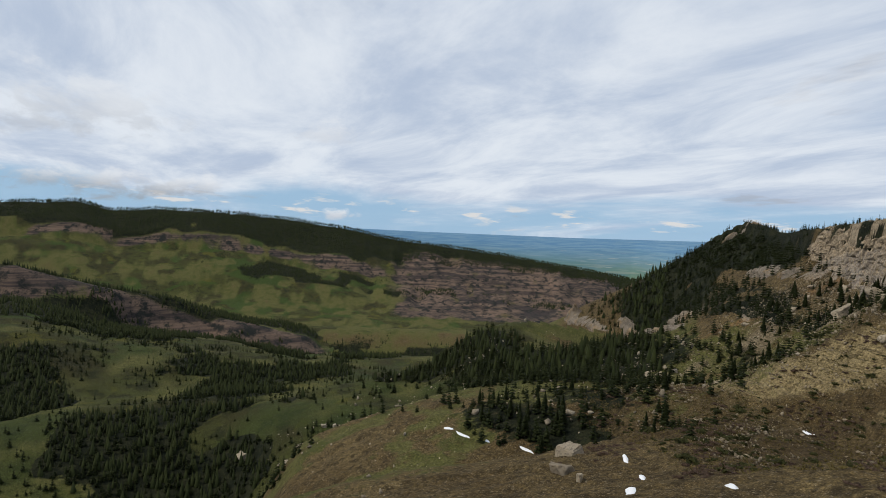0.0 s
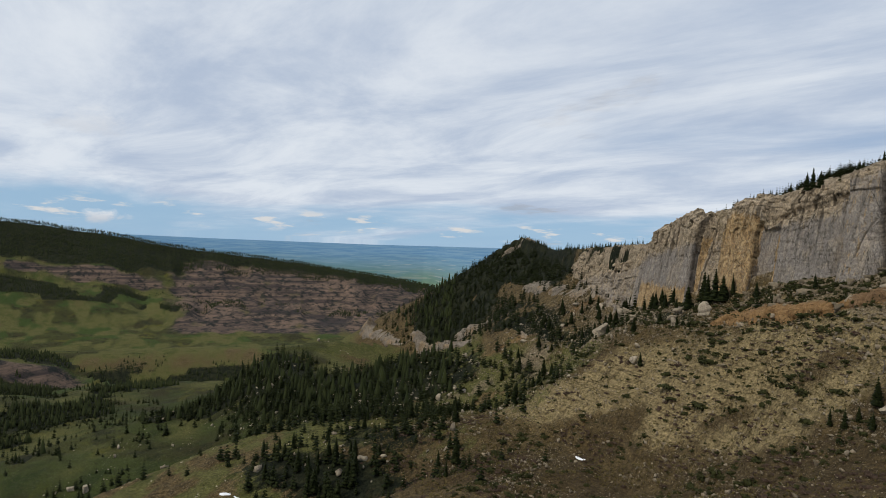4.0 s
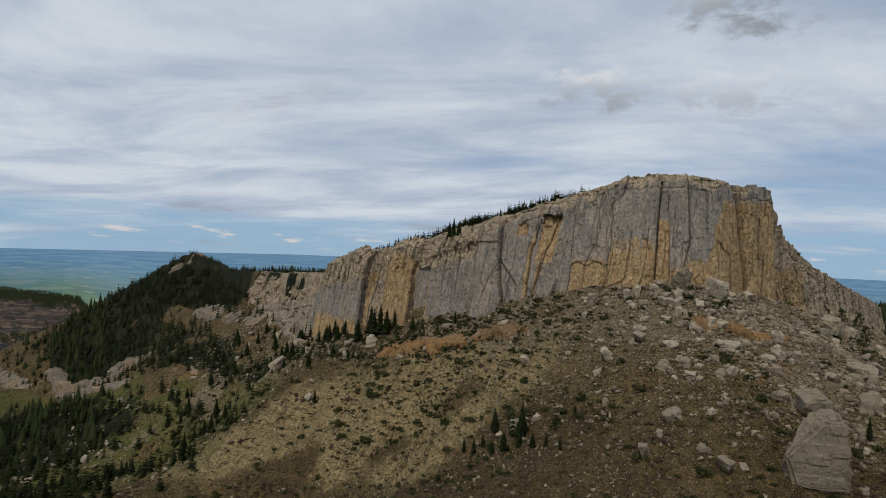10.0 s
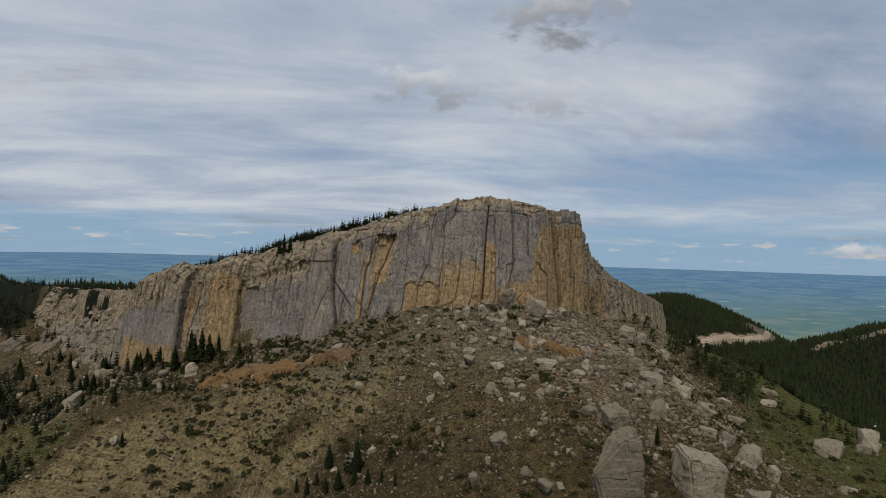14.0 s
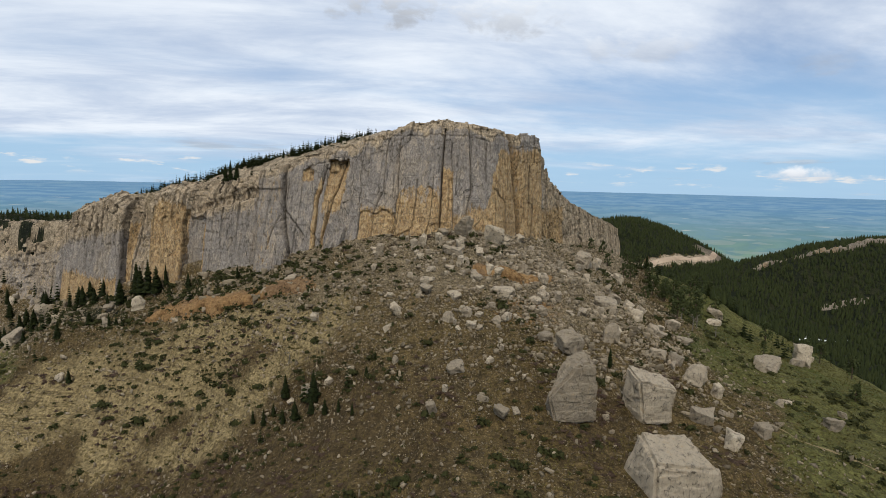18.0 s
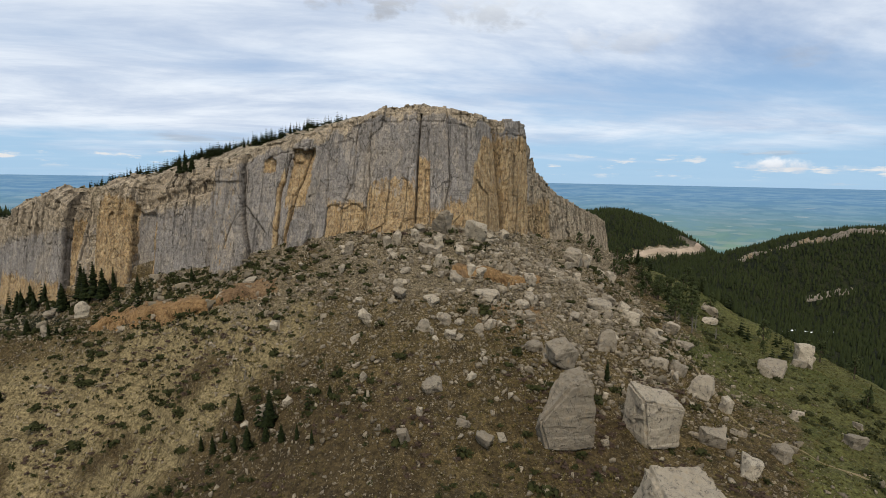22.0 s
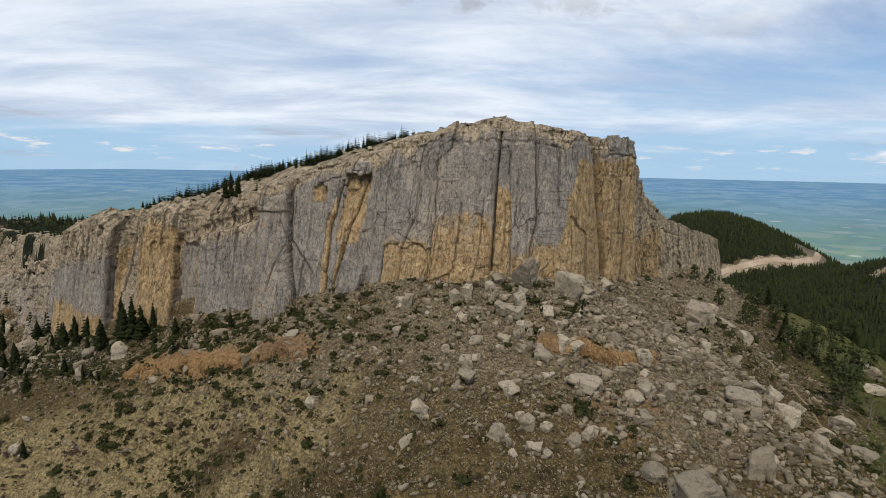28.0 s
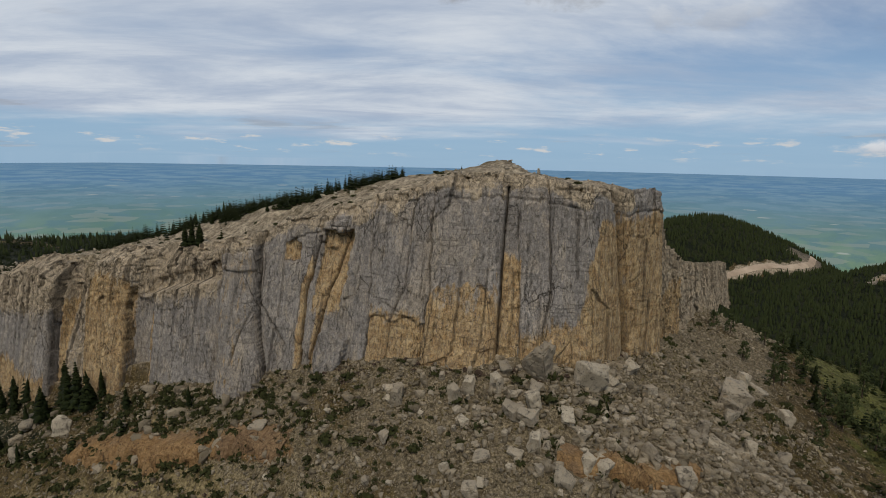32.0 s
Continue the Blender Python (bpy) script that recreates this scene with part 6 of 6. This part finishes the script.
def tuft(seed):
    """A tussock of dry grass: a fan of blades, unit wide."""
    rng = random.Random(seed)
    v, f = [], []
    for _ in range(7):
        a, ln, h = rng.uniform(0, 6.283), rng.uniform(0.25, 0.5), rng.uniform(0.25, 0.6)
        n = len(v)
        v += [(0.12 * math.cos(a + 1.6), 0.12 * math.sin(a + 1.6), 0), (0.12 * math.cos(a - 1.6), 0.12 * math.sin(a - 1.6), 0), (ln * math.cos(a), ln * math.sin(a), h)]
        f += [(n, n + 1, n + 2)]
    return np.array(v), np.array(f)


TUFTS = [tuft(640 + k) for k in range(4)]
mat_tuft = make_leaf("dry_grass", (0.070, 0.056, 0.018), (0.165, 0.130, 0.046), 0.9)
mat_turf = make_leaf("green_grass", (0.066, 0.062, 0.018), (0.135, 0.120, 0.040), 0.9)


def tufted(g, n):
    x, y = g.uniform(-300, 130, n * 3), g.uniform(120, 330, n * 3)
    d = scarp_at(x, y)[0]
    return x, y, np.where((d > 3) & (d < 190), 0.25 + 0.75 * smooth(-0.3, 0.5, fbm(x, y, 18, 3, 451)), 0) * smooth(60, 120, np.hypot(x, y))


x, y, g = scatter(24000, tufted, 34)
strew("dry_tussocks", TUFTS, x, y, land(x, y) - 0.05, g.uniform(0.6, 1.7, len(x)), mat_tuft, "dry yellow tussock grass on the slope", "grass", g)


def turfy(g, n):
    x, y = g.uniform(95, 300, n * 3), g.uniform(110, 360, n * 3)
    d = scarp_at(x, y)[0]
    return x, y, np.where(d > 3, smooth(108, 140, x - 0.30 * (y - 180)), 0)


x, y, g = scatter(14000, turfy, 35)
strew("green_tussocks", TUFTS, x, y, land(x, y) - 0.05, g.uniform(0.6, 1.8, len(x)), mat_turf, "short green grass on the spur", "grass", g)


# ---------------------------------------------------------------- snow, trail, road, rail
def ribbon(name, pts, wide, mat, lift, label, category, ragged=0.15, seed=1):
    """A strip laid on the ground along a plan line."""
    s, line, nrm = cliff_line([(a, b) for a, b in pts], 1.2)
    n = len(s)
    cols = []
    for k, f in enumerate((-0.5, -0.2, 0.2, 0.5)):
        w = wide * f * (1 + ragged * vnoise(s / 5, s * 0 + k, seed))
        x, y = line[:, 0] + nrm[:, 0] * w, line[:, 1] + nrm[:, 1] * w
        cols.append(np.stack([x, y, land(x, y) + lift * (1 if 0 < k < 3 else 0.3)], -1))
    me = mesh_of(name, np.stack(cols).reshape(-1, 3), grid_faces(4, n), mat, False)
    return tagged(new(name, me), label, category, kind="structure")


ribbon("trail", [(139, 310), (134, 290), (131, 262), (130, 246), (127, 222), (125, 205), (123, 190), (134, 178), (153, 162), (175, 146)], 1.1, mat_track, 0.22, "narrow trodden trail down a grassy slope", "trail", 0.3)


def drift(x, y, long, wide, turn, seed):
    """A lens of old snow."""
    rings, sides = 5, 20
    v, f = [], []
    c, s = math.cos(radians(turn)), math.sin(radians(turn))
    for j in range(rings + 1):
        for k in range(sides):
            a = 6.283 * k / sides
            r = (j / rings) * (1 + 0.28 * noise.noise(Vector((math.cos(a) * 1.7, math.sin(a) * 1.7, seed))))
            u, w = r * math.cos(a) * long / 2, r * math.sin(a) * wide / 2
            px, py = x + u * c - w * s, y + u * s + w * c
            v.append((px, py, land1(px, py) + 0.5 * (1 - (j / rings) ** 2) - 0.08 * (j == rings)))
    for j in range(rings):
        for k in range(sides):
            a, b = j * sides + k, j * sides + (k + 1) % sides
            f.append((a, b, b + sides, a + sides))
    ob = new("snow_patch", mesh_of("snow_patch", v, f, mat_snow, False))
    return tagged(ob, "small patch of old white snow in a hollow", "snow", "snow patches")


for k, (x, y, ln, wd, turn) in enumerate([(-94, 85, 9, 2.5, -40), (-76, 98, 4.5, 2, -20), (-129, 121, 7.5, 2, -35), (-149, 131, 7, 1.8, -30), (-226, 135, 11, 2, 10), (-248, 124, 4, 1.5, 15), (-262, 116, 13, 2, 20),
                                          (-273, 112, 7, 2, 30), (-144, 224, 6.5, 2.5, 0), (624, 772, 30, 6, 10), (660, 768, 34, 7, 0), (645, 784, 20, 5, 20), (700, 778, 22, 5, -10)]):
    drift(x, y, ln, wd, turn, k)

# road and its pale cut round the eastern hill
ribbon("road", ROADLINE, 11, mat_cut, 1.2, "pale road cut into a wooded hill", "road", 0.15)


def rail_frame(x, y, wide, high, turn):
    """A plain rail on two posts, as a barrier on the summit."""
    root = new("summit_rail")
    root.matrix_world = Matrix.Translation((x, y, land1(x, y))) @ Matrix.Rotation(radians(turn), 4, "Z")

    def bar(name, a, b, r):
        a, b = Vector(a), Vector(b)
        bm = bmesh.new()
        bmesh.ops.create_cone(bm, cap_ends=True, segments=8, radius1=r, radius2=r, depth=(b - a).length)
        bmesh.ops.transform(bm, matrix=Matrix.Translation((a + b) / 2) @ (b - a).to_track_quat("Z", "Y").to_matrix().to_4x4(), verts=bm.verts[:])
        m = bpy.data.meshes.new(name)
        bm.to_mesh(m)
        bm.free()
        m.materials.append(mat_metal)
        part(name, m, root)
    bar("post", (-wide / 2, 0, -0.4), (-wide / 2, 0, high), 0.09)
    bar("post", (wide / 2, 0, -0.4), (wide / 2, 0, high), 0.09)
    bar("rail", (-wide / 2 - 0.1, 0, high), (wide / 2 + 0.1, 0, high), 0.08)
    bar("rail", (-wide / 2, 0, high * 0.5), (wide / 2, 0, high * 0.5), 0.05)
    return tagged(root, "weathered rail on two posts at the summit", "railing")


rail_frame(20.5, 291, 3.6, 1.5, 5)


def snag(x, y, high, seed):
    """A dead standing tree with bare limbs."""
    rng = random.Random(seed)
    root = new("dead_tree")
    root.matrix_world = Matrix.Translation((x, y, land1(x, y) - 0.2))

    def taper(name, a, b, r0, r1):
        a, b = Vector(a), Vector(b)
        bm = bmesh.new()
        bmesh.ops.create_cone(bm, cap_ends=True, segments=6, radius1=r0, radius2=r1, depth=(b - a).length)
        bmesh.ops.transform(bm, matrix=Matrix.Translation((a + b) / 2) @ (b - a).to_track_quat("Z", "Y").to_matrix().to_4x4(), verts=bm.verts[:])
        m = bpy.data.meshes.new(name)
        bm.to_mesh(m)
        bm.free()
        m.materials.append(mat_dead)
        part(name, m, root)
    taper("trunk", (0, 0, 0), (0.3, 0.2, high), 0.3, 0.05)
    for _ in range(9):
        h, a, ln = rng.uniform(0.3, 0.95) * high, rng.uniform(0, 6.28), rng.uniform(1.0, 2.4)
        taper("limb", (0.3 * h / high, 0.2 * h / high, h), (ln * math.cos(a), ln * math.sin(a), h + rng.uniform(0.2, 1.2)), 0.09, 0.02)
    return tagged(root, "bare grey dead tree on the slope", "dead tree", "dead trees")


for k, (x, y, high) in enumerate([(152, 266, 8), (160, 276, 7), (156, 284, 7), (168, 272, 6), (-38, 240, 5)]):
    snag(x, y, high, 700 + k)
